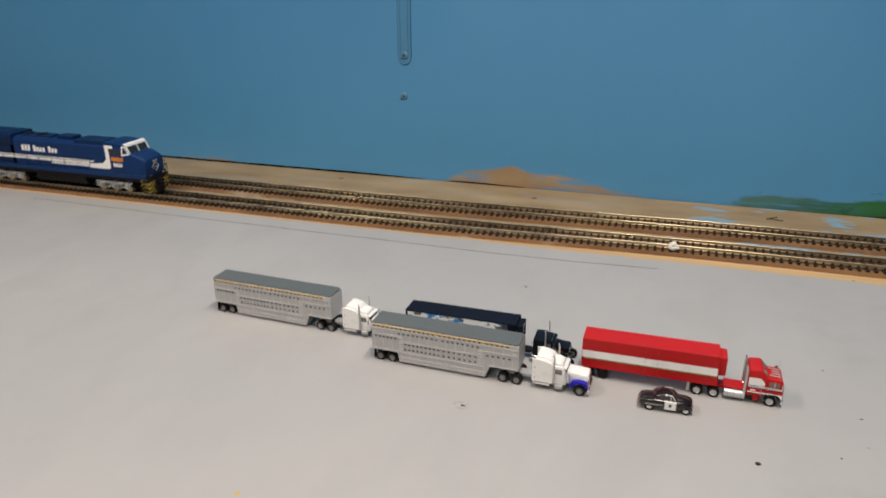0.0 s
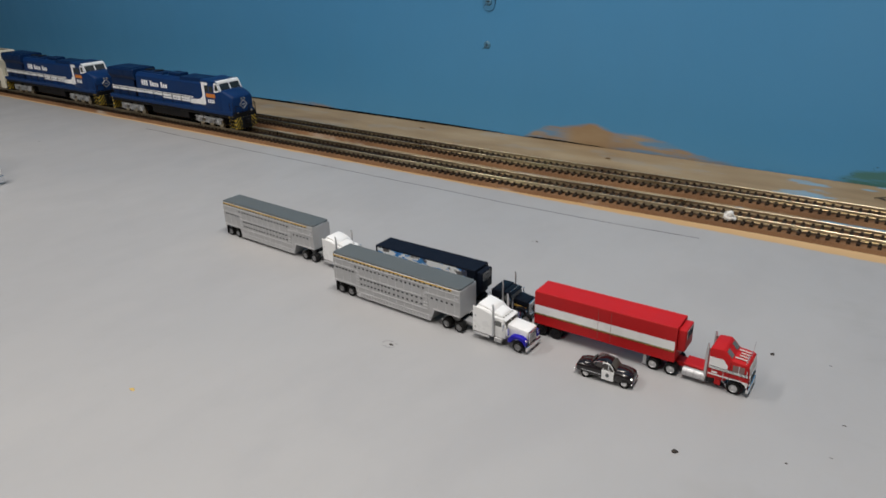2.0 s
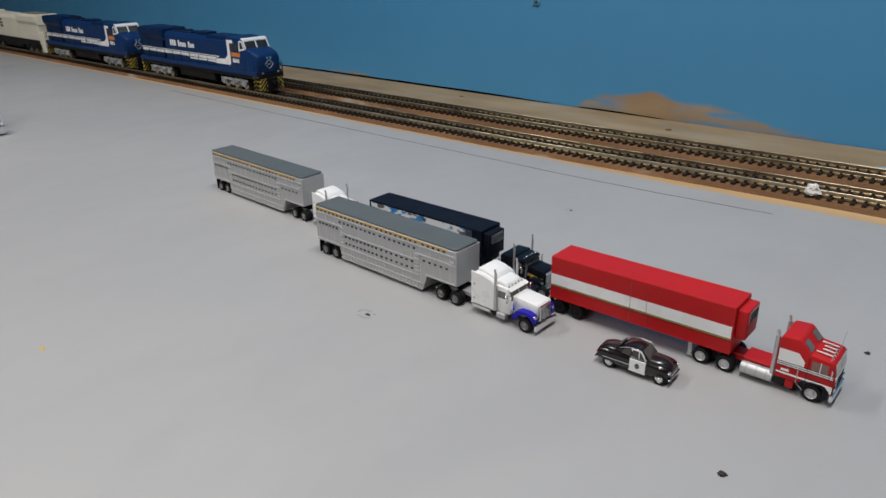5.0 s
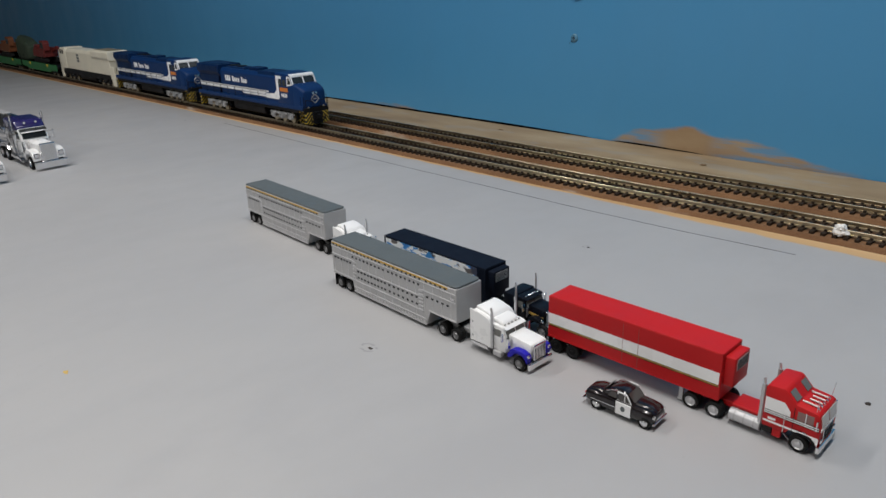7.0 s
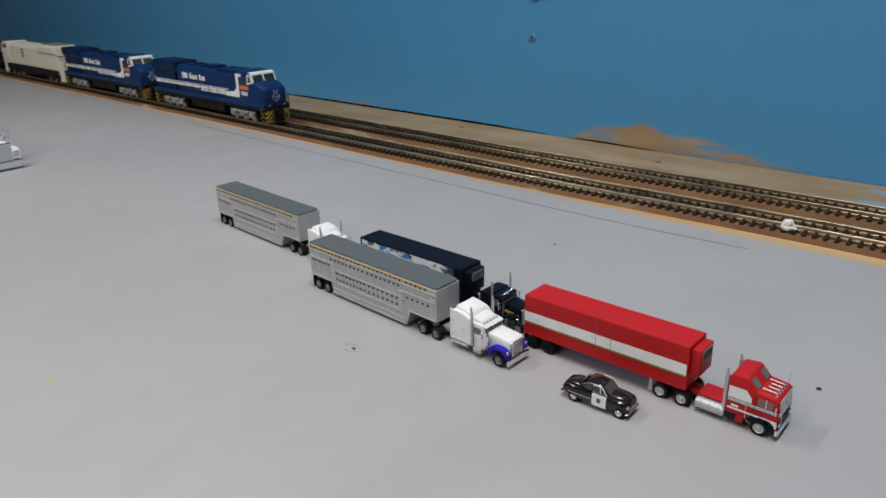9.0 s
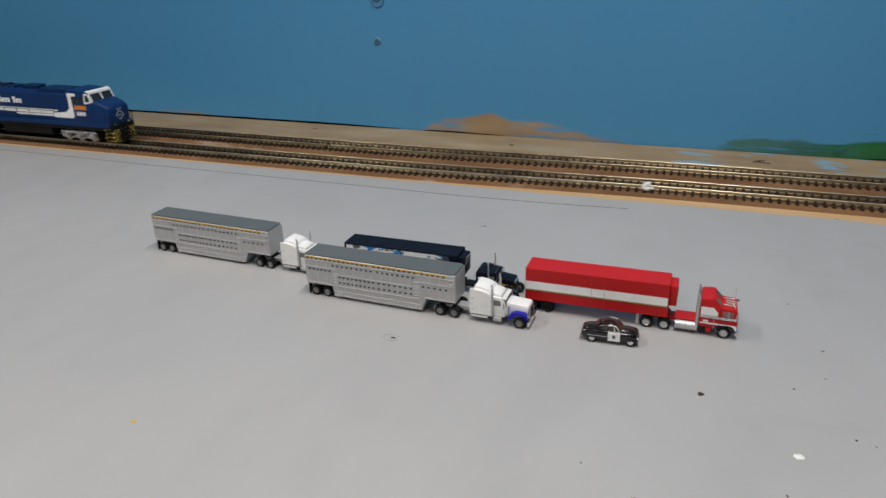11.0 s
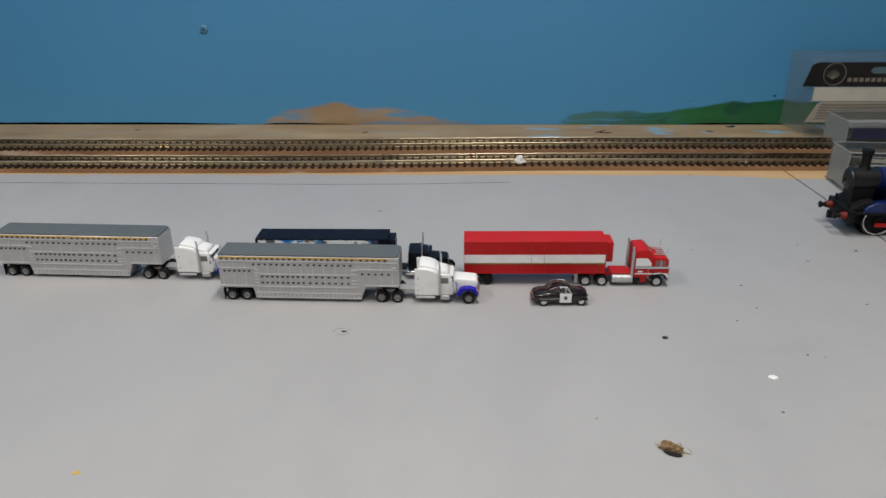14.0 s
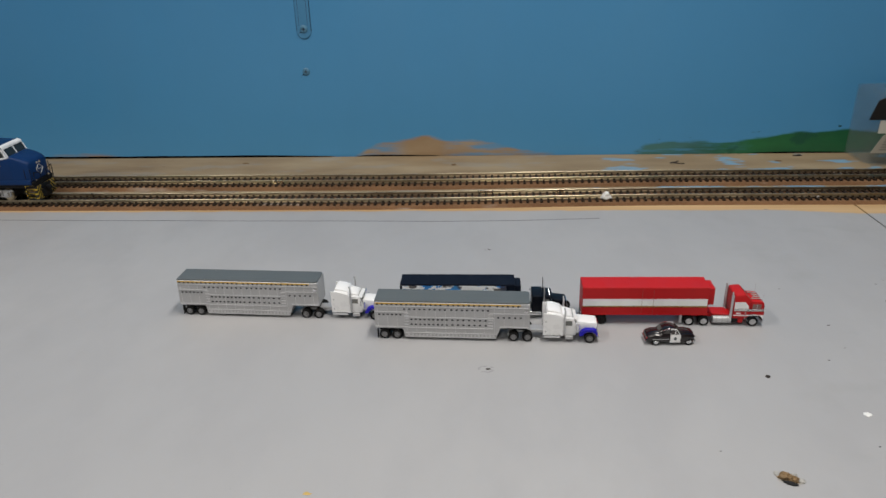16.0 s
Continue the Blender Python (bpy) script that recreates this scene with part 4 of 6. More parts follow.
def iron_ore_loco(m, label):
    t = thing("locomotive", m, label, "locomotive", "diesel locomotives")
    part("underframe", boxm(6, 258, -15.5, 15.5, 13.0, 17.2, bevel=0.4), LOCOBLK, t)
    part("fuel_tank", prismm([(-13.5, 12.8), (-12.5, 5.0), (-10, 3.8), (10, 3.8), (12.5, 5.0), (13.5, 12.8)], 92, 168, bevel=0.6, axis="x"), LOCOBLK, t)
    for x in (48, 208):
        rail_bogie(t, x, TRUCKGREY)
    part("side_sill", boxm(4, 258, -16.6, 16.6, 16.4, 20.4, bevel=0.3), LOCO, t)
    hood = part("hood", prismm([(-13.2, 20.2), (13.2, 20.2), (13.2, 45.5), (9.8, 49.2), (-9.8, 49.2), (-13.2, 45.5)], 60, 208, bevel=0.3, axis="x"), LOCO, t)
    part("radiator_hood", prismm([(-13.2, 20.2), (13.2, 20.2), (13.2, 40), (16.4, 44.0), (16.4, 50.6), (14.8, 52.2), (-14.8, 52.2), (-16.4, 50.6), (-16.4, 44.0), (-13.2, 40)], 8, 66, bevel=0.4, axis="x"), LOCODARK, t)
    for s in (-1, 1):
        for i in range(3):
            part("radiator_louvre", boxm(12 + 17.5 * i, 27 + 17.5 * i, s * 16.4 - 0.3, s * 16.4 + 0.3, 45.2, 50.0), LOCODARK, t)
    part("radiator_grille", boxm(12, 58, -12, 12, 52.0, 52.8, bevel=0.2), LOCODARK, t)
    part("exhaust_box", boxm(128, 152, -6.5, 6.5, 48.8, 52.4, bevel=0.6), LOCODARK, t)
    part("roof_blister", prismm([(-9, 48.8), (-7, 51.0), (7, 51.0), (9, 48.8)], 74, 118, bevel=0.4, axis="x"), LOCODARK, t)
    part("equipment_cover", prismm([(-12.4, 44), (12.4, 44), (11, 50.8), (-11, 50.8)], 158, 200, bevel=0.5, axis="x"), LOCODARK, t)
    for x in (80, 100):
        part("roof_fan", lathe(bmesh.new(), [(50.6, 6.0), (51.8, 6.0), (52.0, 5.0)], (x, 0, 0), axis="z"), LOCOBLK, t, smooth=True)
    # cab and nose
    cab = part("cab", prismm([(205, 19.8), (240, 19.8), (240, 41.0), (235.5, 49.0), (233.0, 50.4), (205, 51.6)], -16.2, 16.2, bevel=0.7, seg=2), LOCO, t, smooth=True)
    nose = part("nose", nose_shape(), LOCO, t, smooth=True)
    part("cab_roof", prismm([(232.5, 50.5), (235.6, 49.4), (236.2, 48.4), (236.6, 48.6), (235.6, 50.2), (232.5, 51.1)], -15.6, 15.6, bevel=0.15), WHITE, cab, "white front edge of the cab roof")
    slope = [(240.1, 40.6), (235.9, 48.4), (236.15, 48.5), (240.4, 40.7)]
    part("screen_surround", prismm(slope, -15.6, 15.6), WHITE, cab, "white windscreen surround")
    for s in (-1, 1):
        pane = [(239.75, 41.7), (236.4, 47.8), (236.7, 47.95), (240.05, 41.8)]
        part("windscreen_pane", prismm(pane, s * 0.9, s * 13.9), GLASS, cab)
        y = s * 16.2
        part("white_door_panel", prismm([(206, 33.0), (211, 33.0), (211, 45.6), (217.5, 45.6), (217.5, 48.6), (206, 48.6)], y - 0.12, y + 0.12), WHITE, cab)
        part("corner_post", prismm([(228.5, 38.6), (240, 40.6), (235.6, 48.8), (230, 48.8)], y - 0.12, y + 0.12), WHITE, cab, "white corner of the cab front")
        part("corner_window", prismm([(230.8, 40.6), (237.6, 41.6), (234.6, 47.4), (231.6, 47.4)], y - 0.2, y + 0.2), GLASS, cab)
        for x in (211.6, 219.8):
            part("side_window", boxm(x, x + 6.6, y - 0.2, y + 0.2, 38.8, 45.2), GLASS, cab)
        part("orange_panel", boxm(213.0, 230.0, y - 0.15, y + 0.15, 33.0, 37.0), ORANGE, cab, "orange panel under the cab window")
        for i in range(4):
            part("number_bar", boxm(215.5 + 3.2 * i, 217.7 + 3.2 * i, y - 0.15, y + 0.15, 27.2, 31.0), WHITE, cab)
        part("nose_badge_bar", boxm(244.5, 247.0, s * 15.6 - 0.15, s * 15.6 + 0.15, 22.2, 25.6), WHITE, nose)
        part("number_board", prismm([(258.2, 33.2), (258.6, 31.2), (259.0, 31.3), (258.6, 33.4)], s * 8.4, s * 12.2), WHITE, nose)
        # white flank stripe in dashes, running up to the cab
        rnd = random.Random(11)
        x = 8.0
        while x < 196:
            w = rnd.choice((7.0, 11.0, 16.0, 22.0))
            part("flank_stripe", boxm(x, min(x + w, 200), s * 13.25 - 0.14, s * 13.25 + 0.14, 26.6, 30.9), WHITE, hood)
            x += w + 0.6
        part("flank_stripe", prismm([(120, 24.2), (205.5, 24.2), (205.5, 26.4), (120, 26.0)], s * 13.28 - 0.12, s * 13.28 + 0.12), WHITE, hood)
        part("stripe_rise", prismm([(181, 24.2), (209, 24.2), (211, 26.0), (211, 34.0), (206, 34), (200, 29.8), (181, 28.6)], s * 16.1 if s > 0 else -16.35, s * 16.35 if s > 0 else -16.1), WHITE, cab)
        part("cab_side_wing", prismm([(180, 20.2), (206, 20.2), (206, 40), (201, 40), (186, 30), (180, 29)], s * 13.0, s * 16.1), LOCO, hood)
        x = 78.0
        for k, n in enumerate((3, 4, 3)):
            for i in range(n):
                part("lettering_bar", boxm(x, x + 3.5, s * 13.25 - 0.14, s * 13.25 + 0.14, 35.4, 41.6 if i == 0 or k == 0 else 39.8), WHITE, hood)
                x += 4.7
            x += 4.0
        for i in range(13):
            part("hood_door", boxm(68 + 9.2 * i, 76.4 + 9.2 * i, s * 13.2 - 0.08, s * 13.2 + 0.08, 21.5, 35.0), LOCO, hood)
        rail = bmesh.new()
        rod(rail, (10, s * 16.0, 30.5), (182, s * 16.0, 30.5), 0.32, 6)
        for x in range(10, 190, 19):
            rod(rail, (x, s * 16.0, 20.0), (x, s * 16.0, 30.6), 0.32, 6)
        for x in (253, 259):
            rod(rail, (x, s * 15.2, 15), (x, s * 15.2, 30), 0.35, 6)
        part("handrail", rail, LOCOBLK, t)
        step = bmesh.new()
        for k in range(4):
            box(step, 250.5, 258.5, s * 14.2 - 1.8, s * 14.2 + 1.8, 3.0 + 4 * k, 3.8 + 4 * k)
        box(step, 250, 250.8, s * 14.2 - 1.8, s * 14.2 + 1.8, 2.5, 17.5)
        part("cab_steps", step, HAZARD, t, "yellow and black striped steps")
        part("headlight", rods(((258.2, s * 2.0, 33.0), (259.4, s * 2.0, 33.0), 1.3)), CHROME, nose)
        part("ditch_light", rods(((258.2, s * 10, 18.8), (260.2, s * 10, 18.8), 1.3)), CHROME, t)
    emblem = bmesh.new()
    corners = [(0.0, 31.6), (5.4, 27.0), (0.0, 22.4), (-5.4, 27.0)]
    for (y0, z0), (y1, z1) in zip(corners, corners[1:] + corners[:1]):
        rod(emblem, (259.2, y0 * 0.55 + y1 * 0.45 + (y0 - y1) * 0.42, z0 * 0.55 + z1 * 0.45 + (z0 - z1) * 0.42), (259.2, y0 * 0.45 + y1 * 0.55 - (y0 - y1) * 0.32, z0 * 0.45 + z1 * 0.55 - (z0 - z1) * 0.32), 0.55, 6)
    part("nose_emblem", emblem, TRUCKGREY, nose, "pale open diamond emblem")
    part("emblem_bar", rods(((259.2, -2.4, 27.0), (259.2, 2.4, 27.0), 0.5)), TRUCKGREY, nose)
    guard = bmesh.new()
    for s in (-1, 1):
        rod(guard, (262.0, s * 14.6, 14.0), (262.0, s * 14.6, 27.0), 0.4, 6)
        rod(guard, (262.0, s * 14.6, 27.0), (262.0, s * 5.0, 25.0), 0.4, 6)
        rod(guard, (262.0, s * 5.0, 25.0), (262.0, s * 5.0, 14.0), 0.4, 6)
    part("front_handrail", guard, LOCOBLK, t)
    part("front_plate", boxm(257.5, 260.5, -15.6, 15.6, 13.5, 18.4, bevel=0.3), LOCOBLK, t)
    part("pilot", prismm([(-14.8, 14), (-15, 3.0), (-7.0, 1.2), (7.0, 1.2), (15, 3.0), (14.8, 14)], 258.2, 261.5, bevel=0.3, axis="x"), HAZARD, t, "yellow and black striped pilot plate")
    part("coupler_pocket", boxm(260.8, 262.4, -6.5, 6.5, 2.0, 14.0, bevel=0.4), LOCOBLK, t)
    part("coupler", boxm(261, 267, -2.2, 2.2, 7.5, 11.5, bevel=0.6), LOCOBLK, t)
    part("rear_pilot", boxm(3, 6.4, -15, 15, 2.5, 17.0, bevel=0.4), HAZARD, t)
    part("rear_coupler", boxm(-2, 4, -2.2, 2.2, 7.5, 11.5, bevel=0.6), LOCOBLK, t)
    hoses = bmesh.new()
    for y in (-9, -6.5, 6.5, 9):
        rod(hoses, (261.2, y, 11.5), (264.0, y * 1.05, 6.0), 0.5, 6)
        rod(hoses, (264.0, y * 1.05, 6.0), (263.0, y * 1.1, 3.6), 0.5, 6)
    part("air_hoses", hoses, LOCOBLK, t)
    return settle(stretch(t, 0.92, 261.5, 1.07, rail=True))


RAILZ = 0.0077
NEAR_Y = TRACKS["near"][0]
iron_ore_loco(at(-0.685, NEAR_Y, 0, RAILZ), "blue diesel locomotive with white stripe and striped pilot, leading the train")
iron_ore_loco(at(-0.952, NEAR_Y, 0, RAILZ), "blue diesel locomotive with white stripe, coupled behind the leader")


def cream_loco(m):
    """An undecorated locomotive whose cab is at its far (tail) end."""
    t = thing("locomotive", m, "plain cream-white diesel locomotive without markings, third in the train", "locomotive", "diesel locomotives")
    part("underframe", boxm(6, 222, -14.5, 14.5, 9.0, 17.8, bevel=0.4), LOCOBLK, t)
    part("fuel_tank", prismm([(-13, 12.8), (-12, 4.4), (12, 4.4), (13, 12.8)], 78, 142, bevel=0.6, axis="x"), LOCOBLK, t)
    for x in (42, 182):
        rail_bogie(t, x, LOCOBLK)
    body = part("body", prismm([(-15, 17.5), (15, 17.5), (15, 44.2), (12.2, 48.8), (-12.2, 48.8), (-15, 44.2)], 3, 212, bevel=0.6, axis="x"), CREAM, t)
    part("cab", prismm([(2, 13.6), (12, 13.6), (15, 17.5), (34, 17.5), (34, 50.4), (16, 50.0), (9, 48.0), (2, 39)], -15.6, 15.6, bevel=0.8, seg=2), CREAM, t, smooth=True)
    part("radiator_wing", prismm([(-15, 38), (15, 38), (17.2, 42), (17.2, 49.4), (15.0, 51.8), (-15.0, 51.8), (-17.2, 49.4), (-17.2, 42)], 148, 214, bevel=0.5, axis="x"), CREAM, t)
    part("radiator_grille", boxm(154, 206, -11.5, 11.5, 51.6, 52.3, bevel=0.2), material("tan_grille_mesh", (0.22, 0.19, 0.13), 0.7, scale=300), t, "tan mesh grille on the roof")
    part("end_platform", boxm(211, 226, -15.5, 15.5, 12.6, 20.0, bevel=0.5), CREAM, t)
    for s in (-1, 1):
        part("end_steps", boxm(214, 225.5, s * 14.2 - 1.4, s * 14.2 + 1.4, 2.4, 30.0, bevel=0.5), CREAM, t)
        part("cab_steps", boxm(2, 10, s * 14.2 - 1.4, s * 14.2 + 1.4, 2.4, 14.0, bevel=0.5), CREAM, t)
        for x in (11, 20):
            part("side_window", boxm(x, x + 6.5, s * 15.6 - 0.15, s * 15.6 + 0.15, 40, 46.5), GLASS, t)
        for z in (30, 34.5, 39):
            part("dark_panel", boxm(82, 92, s * 15.0 - 0.14, s * 15.0 + 0.14, z, z + 3.2), ROOFGREY, body)
        for i in range(12):
            part("body_door", boxm(40 + 9.0 * i, 48.2 + 9.0 * i, s * 15.0 - 0.12, s * 15.0 + 0.12, 18.5, 42), CREAM, body)
    return settle(stretch(t, 1.06, 0.0, 1.07, rail=True))


cream_loco(at(-1.174, NEAR_Y, 0, RAILZ))


def flat_car(m, label):
    t = thing("flat_wagon", m, label, "wagon", "green wagons")
    green = material("wagon_green_paint", (0.02, 0.15, 0.045), 0.5, vary=0.15, scale=50)
    part("deck", boxm(0, 200, -15, 15, 13.0, 17.0, bevel=0.4), LOCOBLK, t)
    for s in (-1, 1):
        part("side_beam", prismm([(2, 9), (30, 9), (40, 5.5), (160, 5.5), (170, 9), (198, 9), (198, 19.5), (2, 19.5)], s * 14.6, s * 16.2, bevel=0.3), green, t)
        for x in (52, 150):
            part("strap_anchor", boxm(x - 3, x + 3, s * 16.0 - 0.8, s * 16.0 + 0.8, 14.5, 19.0, bevel=0.4), YELLOW, t)
    for x in (28, 172):
        b = part("bogie", boxm(x - 16, x + 16, -12.5, 12.5, 4.0, 9.0, bevel=0.8), LOCOBLK, t)
        for k in (-10, 10):
            for s in (-1, 1):
                part("wheel", lathe(bmesh.new(), [(-1.4, 4.8), (1.4, 4.8)], (x + k, s * 9.2, 5.2)), RAIL, b)
    part("coupler", boxm(199, 206, -2.2, 2.2, 7.5, 11.0, bevel=0.5), LOCOBLK, t)
    return settle(t)


def excavator(m, body_mat, label):
    t = thing("digger", m, label, "machine", "wagon loads")
    part("track", prismm([(4, 0), (50, 0), (56, 4), (54, 9), (6, 9), (0, 5)], -13, -6.5, bevel=0.8), RUBBER, t)
    part("track", prismm([(4, 0), (50, 0), (56, 4), (54, 9), (6, 9), (0, 5)], 6.5, 13, bevel=0.8), RUBBER, t)
    part("turntable", rods(((28, 0, 6), (28, 0, 11), 9)), LOCOBLK, t)
    body = part("body", prismm([(2, 10.5), (50, 10.5), (50, 22), (36, 24.5), (8, 24.0), (2, 20)], -12.5, 12.5, bevel=1.0), body_mat, t)
    part("cab", prismm([(36, 20), (53, 20), (53, 32), (50, 35.5), (37, 35.5)], -12, -1, bevel=0.8), body_mat, t)
    part("cab_window", boxm(39, 51, -12.25, -11.9, 24, 33), GLASS, t)
    part("engine_hood", boxm(4, 24, -10, 10, 23.8, 28.2, bevel=1.2), body_mat, body)
    part("boom", prismm([(46, 16), (70, 23), (98, 11), (99.5, 15), (71, 28), (44, 22)], 2, 6.5, bevel=0.6), body_mat, t)
    part("stick", prismm([(97, 15), (80, 3), (83, 1.5), (101, 11)], 1.5, 7.0, bevel=0.5), body_mat, t)
    return settle(stretch(t, kz=1.2, kx=1.3))


DIGRED = material("faded_red_paint", (0.13, 0.014, 0.011), 0.55, vary=0.2, scale=60)
DIGORANGE = material("orange_yellow_paint", (0.16, 0.050, 0.014), 0.5, vary=0.15, scale=60)
OLIVE = material("dark_olive_cover", (0.028, 0.045, 0.026), 0.8, vary=0.3, scale=90, bump=0.6, bump_scale=250)
for i, x in enumerate((-1.394, -1.602, -1.810)):
    flat_car(at(x, NEAR_Y, 0, RAILZ), "long green flat wagon with a dark deck, carrying machinery")
excavator(at(-1.326, NEAR_Y, 0, RAILZ + 0.0172), DIGRED, "faded red tracked digger on a green wagon")
excavator(at(-1.538, NEAR_Y, 0, RAILZ + 0.0172), DIGORANGE, "orange tracked digger on a green wagon")
excavator(at(-1.718, NEAR_Y, 0, RAILZ + 0.0172), DIGRED, "faded red tracked digger on a green wagon")


def covered_load(m):
    """A lumpy load under an olive sheet."""
    t = thing("covered_load", m, "lumpy load under a dark olive sheet on a green wagon", "load")
    bm = bmesh.new()
    bmesh.ops.create_icosphere(bm, subdivisions=4, radius=1.0)
    for v in bm.verts:
        n = noise.noise(v.co * 2.1) * 0.12 + noise.noise(v.co * 5.0) * 0.06
        k = Vector([math.copysign(abs(c) ** 0.45, c) for c in v.co])
        lean = 1.0 - 0.25 * max(0, k.x)
        v.co = Vector((k.x * 36, k.y * 13.5, max(0, 23 + k.z * 23) * (1 + n) * lean if v.co.z > -0.9 else 0))
    sheet = part("sheet", bm, OLIVE, t, smooth=True)
    part("tie_rope", rods(((-12, -13.9, 0), (-12, -13.9, 14), 0.4), ((12, -13.9, 0), (12, -13.9, 14), 0.4)), LOCOBLK, sheet)
    return settle(t)


covered_load(at(-1.393, NEAR_Y, 0, RAILZ + 0.0172))


# ---- the larger show lorries, at a scale of 1 to 87 ----
PURPLE = material("dark_purple_roof_paint", (0.02, 0.016, 0.10), 0.2, coat=0.6, scale=80)


def show_tractor(m, label):
    """A chromed long-nose tractor; x forward, its bumper at 0, tail at -105."""
    t = thing("semi_truck", m, label, "truck", "chromed tanker lorries")
    part("chassis", boxm(-104, -4, -5, 5, 7.5, 11, bevel=0.3), CHROME, t)
    for x in (-92, -77):
        axle(t, x, 14.4, 6.0, 3.8, CHROME, dual=True)
    axle(t, -15, 14.0, 6.0, 4.0, CHROME)
    part("front_bumper", boxm(-2.5, 0, -14.2, 14.2, 1.8, 8.2, bevel=0.5, seg=2), CHROME, t, "deep chrome bumper")
    gr = part("grille", boxm(-4, -1.8, -6.8, 6.8, 8.0, 24.5, bevel=0.8, seg=2), CHROME, t)
    for i in range(9):
        part("grille_bar", boxm(-1.9, -1.6, -5.6 + 1.3 * i, -5.1 + 1.3 * i, 9.5, 23), SILVER, gr)
    part("hood", prismm([(-7.5, 9), (7.5, 9), (7.0, 23.0), (4.2, 25.2), (-4.2, 25.2), (-7.0, 23.0)], -32, -3.4, bevel=0.7, axis="x", seg=2), WHITE, t, smooth=True)
    cab = part("cab", prismm([(-47, 9), (-31, 9), (-31, 25), (-35, 33), (-37, 34.5), (-47, 34.5)], -12.0, 12.0, bevel=0.8, seg=2), WHITE, t, smooth=True)
    part("windscreen", prismm([(-31.0, 25.6), (-34.6, 32.6), (-34.3, 32.8), (-30.6, 25.7)], -10.4, 10.4), GLASS, cab)
    part("sun_visor", prismm([(-35, 33.2), (-30.8, 31.2), (-30.4, 32.4), (-35, 34.6)], -11.6, 11.6), CHROME, cab)
    part("sleeper", boxm(-72, -46.5, -13, 13, 9, 33, bevel=0.9, seg=2), CHROME, t, smooth=True)
    part("sleeper_roof", prismm([(-72, 32.6), (-37, 32.6), (-38.5, 37.0), (-44, 41.6), (-70, 42.6), (-72, 41.5)], -12.6, 12.6, bevel=1.4, seg=3), PURPLE, t, "glossy dark purple roof", smooth=True)
    for s in (-1, 1):
        part("roof_horn", lathe(bmesh.new(), [(-42.0, 0.5), (-38.0, 0.6), (-36.6, 1.1)], (0, s * 5.0, 39.6), axis="x", seg=10), CHROME, t, smooth=True)
    for s in (-1, 1):
        f = part("front_fender", prismm([(-26, 7), (-23, 12), (-19, 14.6), (-11, 14.6), (-6, 12.5), (-3.6, 8.5), (-3.2, 14), (-6.5, 17.6), (-12, 18.6), (-20, 18.2), (-27, 12.5)], s * 14.2, s * 7.2, bevel=0.4), WHITE, t)
        part("headlamp", boxm(-5.5, -2.4, s * 10.6 - 2.6, s * 10.6 + 2.6, 11.5, 16.0, bevel=0.7), CHROME, f)
        part("side_window", boxm(-44.5, -36.5, s * 12.0 - 0.2, s * 12.0 + 0.2, 25, 32), GLASS, cab)
        part("exhaust_pipe", rods(((-46, s * 14.0, 9), (-46, s * 14.0, 47), 1.1)), CHROME, t)
        part("fuel_tank", lathe(bmesh.new(), [(-66, 3.4), (-65.5, 4.0), (-44, 4.0), (-43.5, 3.4)], (0, s * 10.4, 7.0), axis="x"), CHROME, t, smooth=True)
        for k in range(3):
            part("step", boxm(-42, -32, s * 12.6 - 1.6, s * 12.6 + 1.6, 4.0 + 5 * k, 4.8 + 5 * k), CHROME, t)
        part("air_cleaner", rods(((-30, s * 10.5, 13), (-30, s * 10.5, 24), 2.3)), CHROME, t)
        part("mirror", boxm(-33, -32.2, s * 17 - 1.2, s * 17 + 1.2, 23, 31, bevel=0.3), CHROME, t)
        part("mirror_arm", rods(((-34, s * 12, 30), (-32.6, s * 17, 30), 0.3), ((-34, s * 12, 24), (-32.6, s * 17, 24), 0.3)), CHROME, t)
        part("drive_fender", prismm([(-100, 11), (-96, 13.6), (-72, 13.6), (-69, 11), (-69, 12), (-72, 14.6), (-97, 14.6), (-101, 11.6)], s * 14.4, s * 7), CHROME, t)
    return settle(t)


def tank_trailer(m, label):
    t = thing("tank_trailer", m, label, "trailer", "chromed tanker lorries")
    tank = part("tank", lathe(bmesh.new(), [(-270, 8), (-268, 11.5), (-262, 13.0), (-90, 13.0), (-84, 11.5), (-82, 8)], (0, 0, 28.5), axis="x", seg=28), CHROME, t, "polished steel tank", smooth=True)
    for x in (-240, -200, -160, -120):
        part("tank_band", lathe(bmesh.new(), [(x - 1, 13.35), (x + 1, 13.35)], (0, 0, 28.5), axis="x", seg=28), SILVER, tank)
    part("walkway", boxm(-250, -100, -4, 4, 41.2, 42.2, bevel=0.2), SILVER, t)
    part("frame", boxm(-266, -84, -4.5, 4.5, 12.5, 16.6, bevel=0.4), CHROME, t)
    part("side_stripe", boxm(-255, -92, -13.35, -12.9, 27, 30), PURPLE, tank)
    for x in (-255, -241):
        axle(t, x, 14.4, 6.0, 3.8, CHROME, dual=True)
    for s in (-1, 1):
        part("rear_fender", prismm([(-266, 11), (-262, 14), (-235, 14), (-231, 11), (-231, 12), (-235, 15), (-262, 15), (-266, 12)], s * 14.4, s * 7), CHROME, t)
        part("landing_leg", boxm(-118, -115, s * 9 - 1.2, s * 9 + 1.2, 0.5, 13), CHROME, t)
    return settle(t)


S1, S2 = at(-0.485, 0.023, 1.5), at(-0.464, -0.034, 1.5)
for m in (S1, S2):
    show_tractor(m, "chrome and white long-nose tractor with a purple roof" if m is S1 else "chrome and white long-nose tractor parked beside its twin")
    tank_trailer(m, "polished chrome tank trailer behind a chromed tractor")


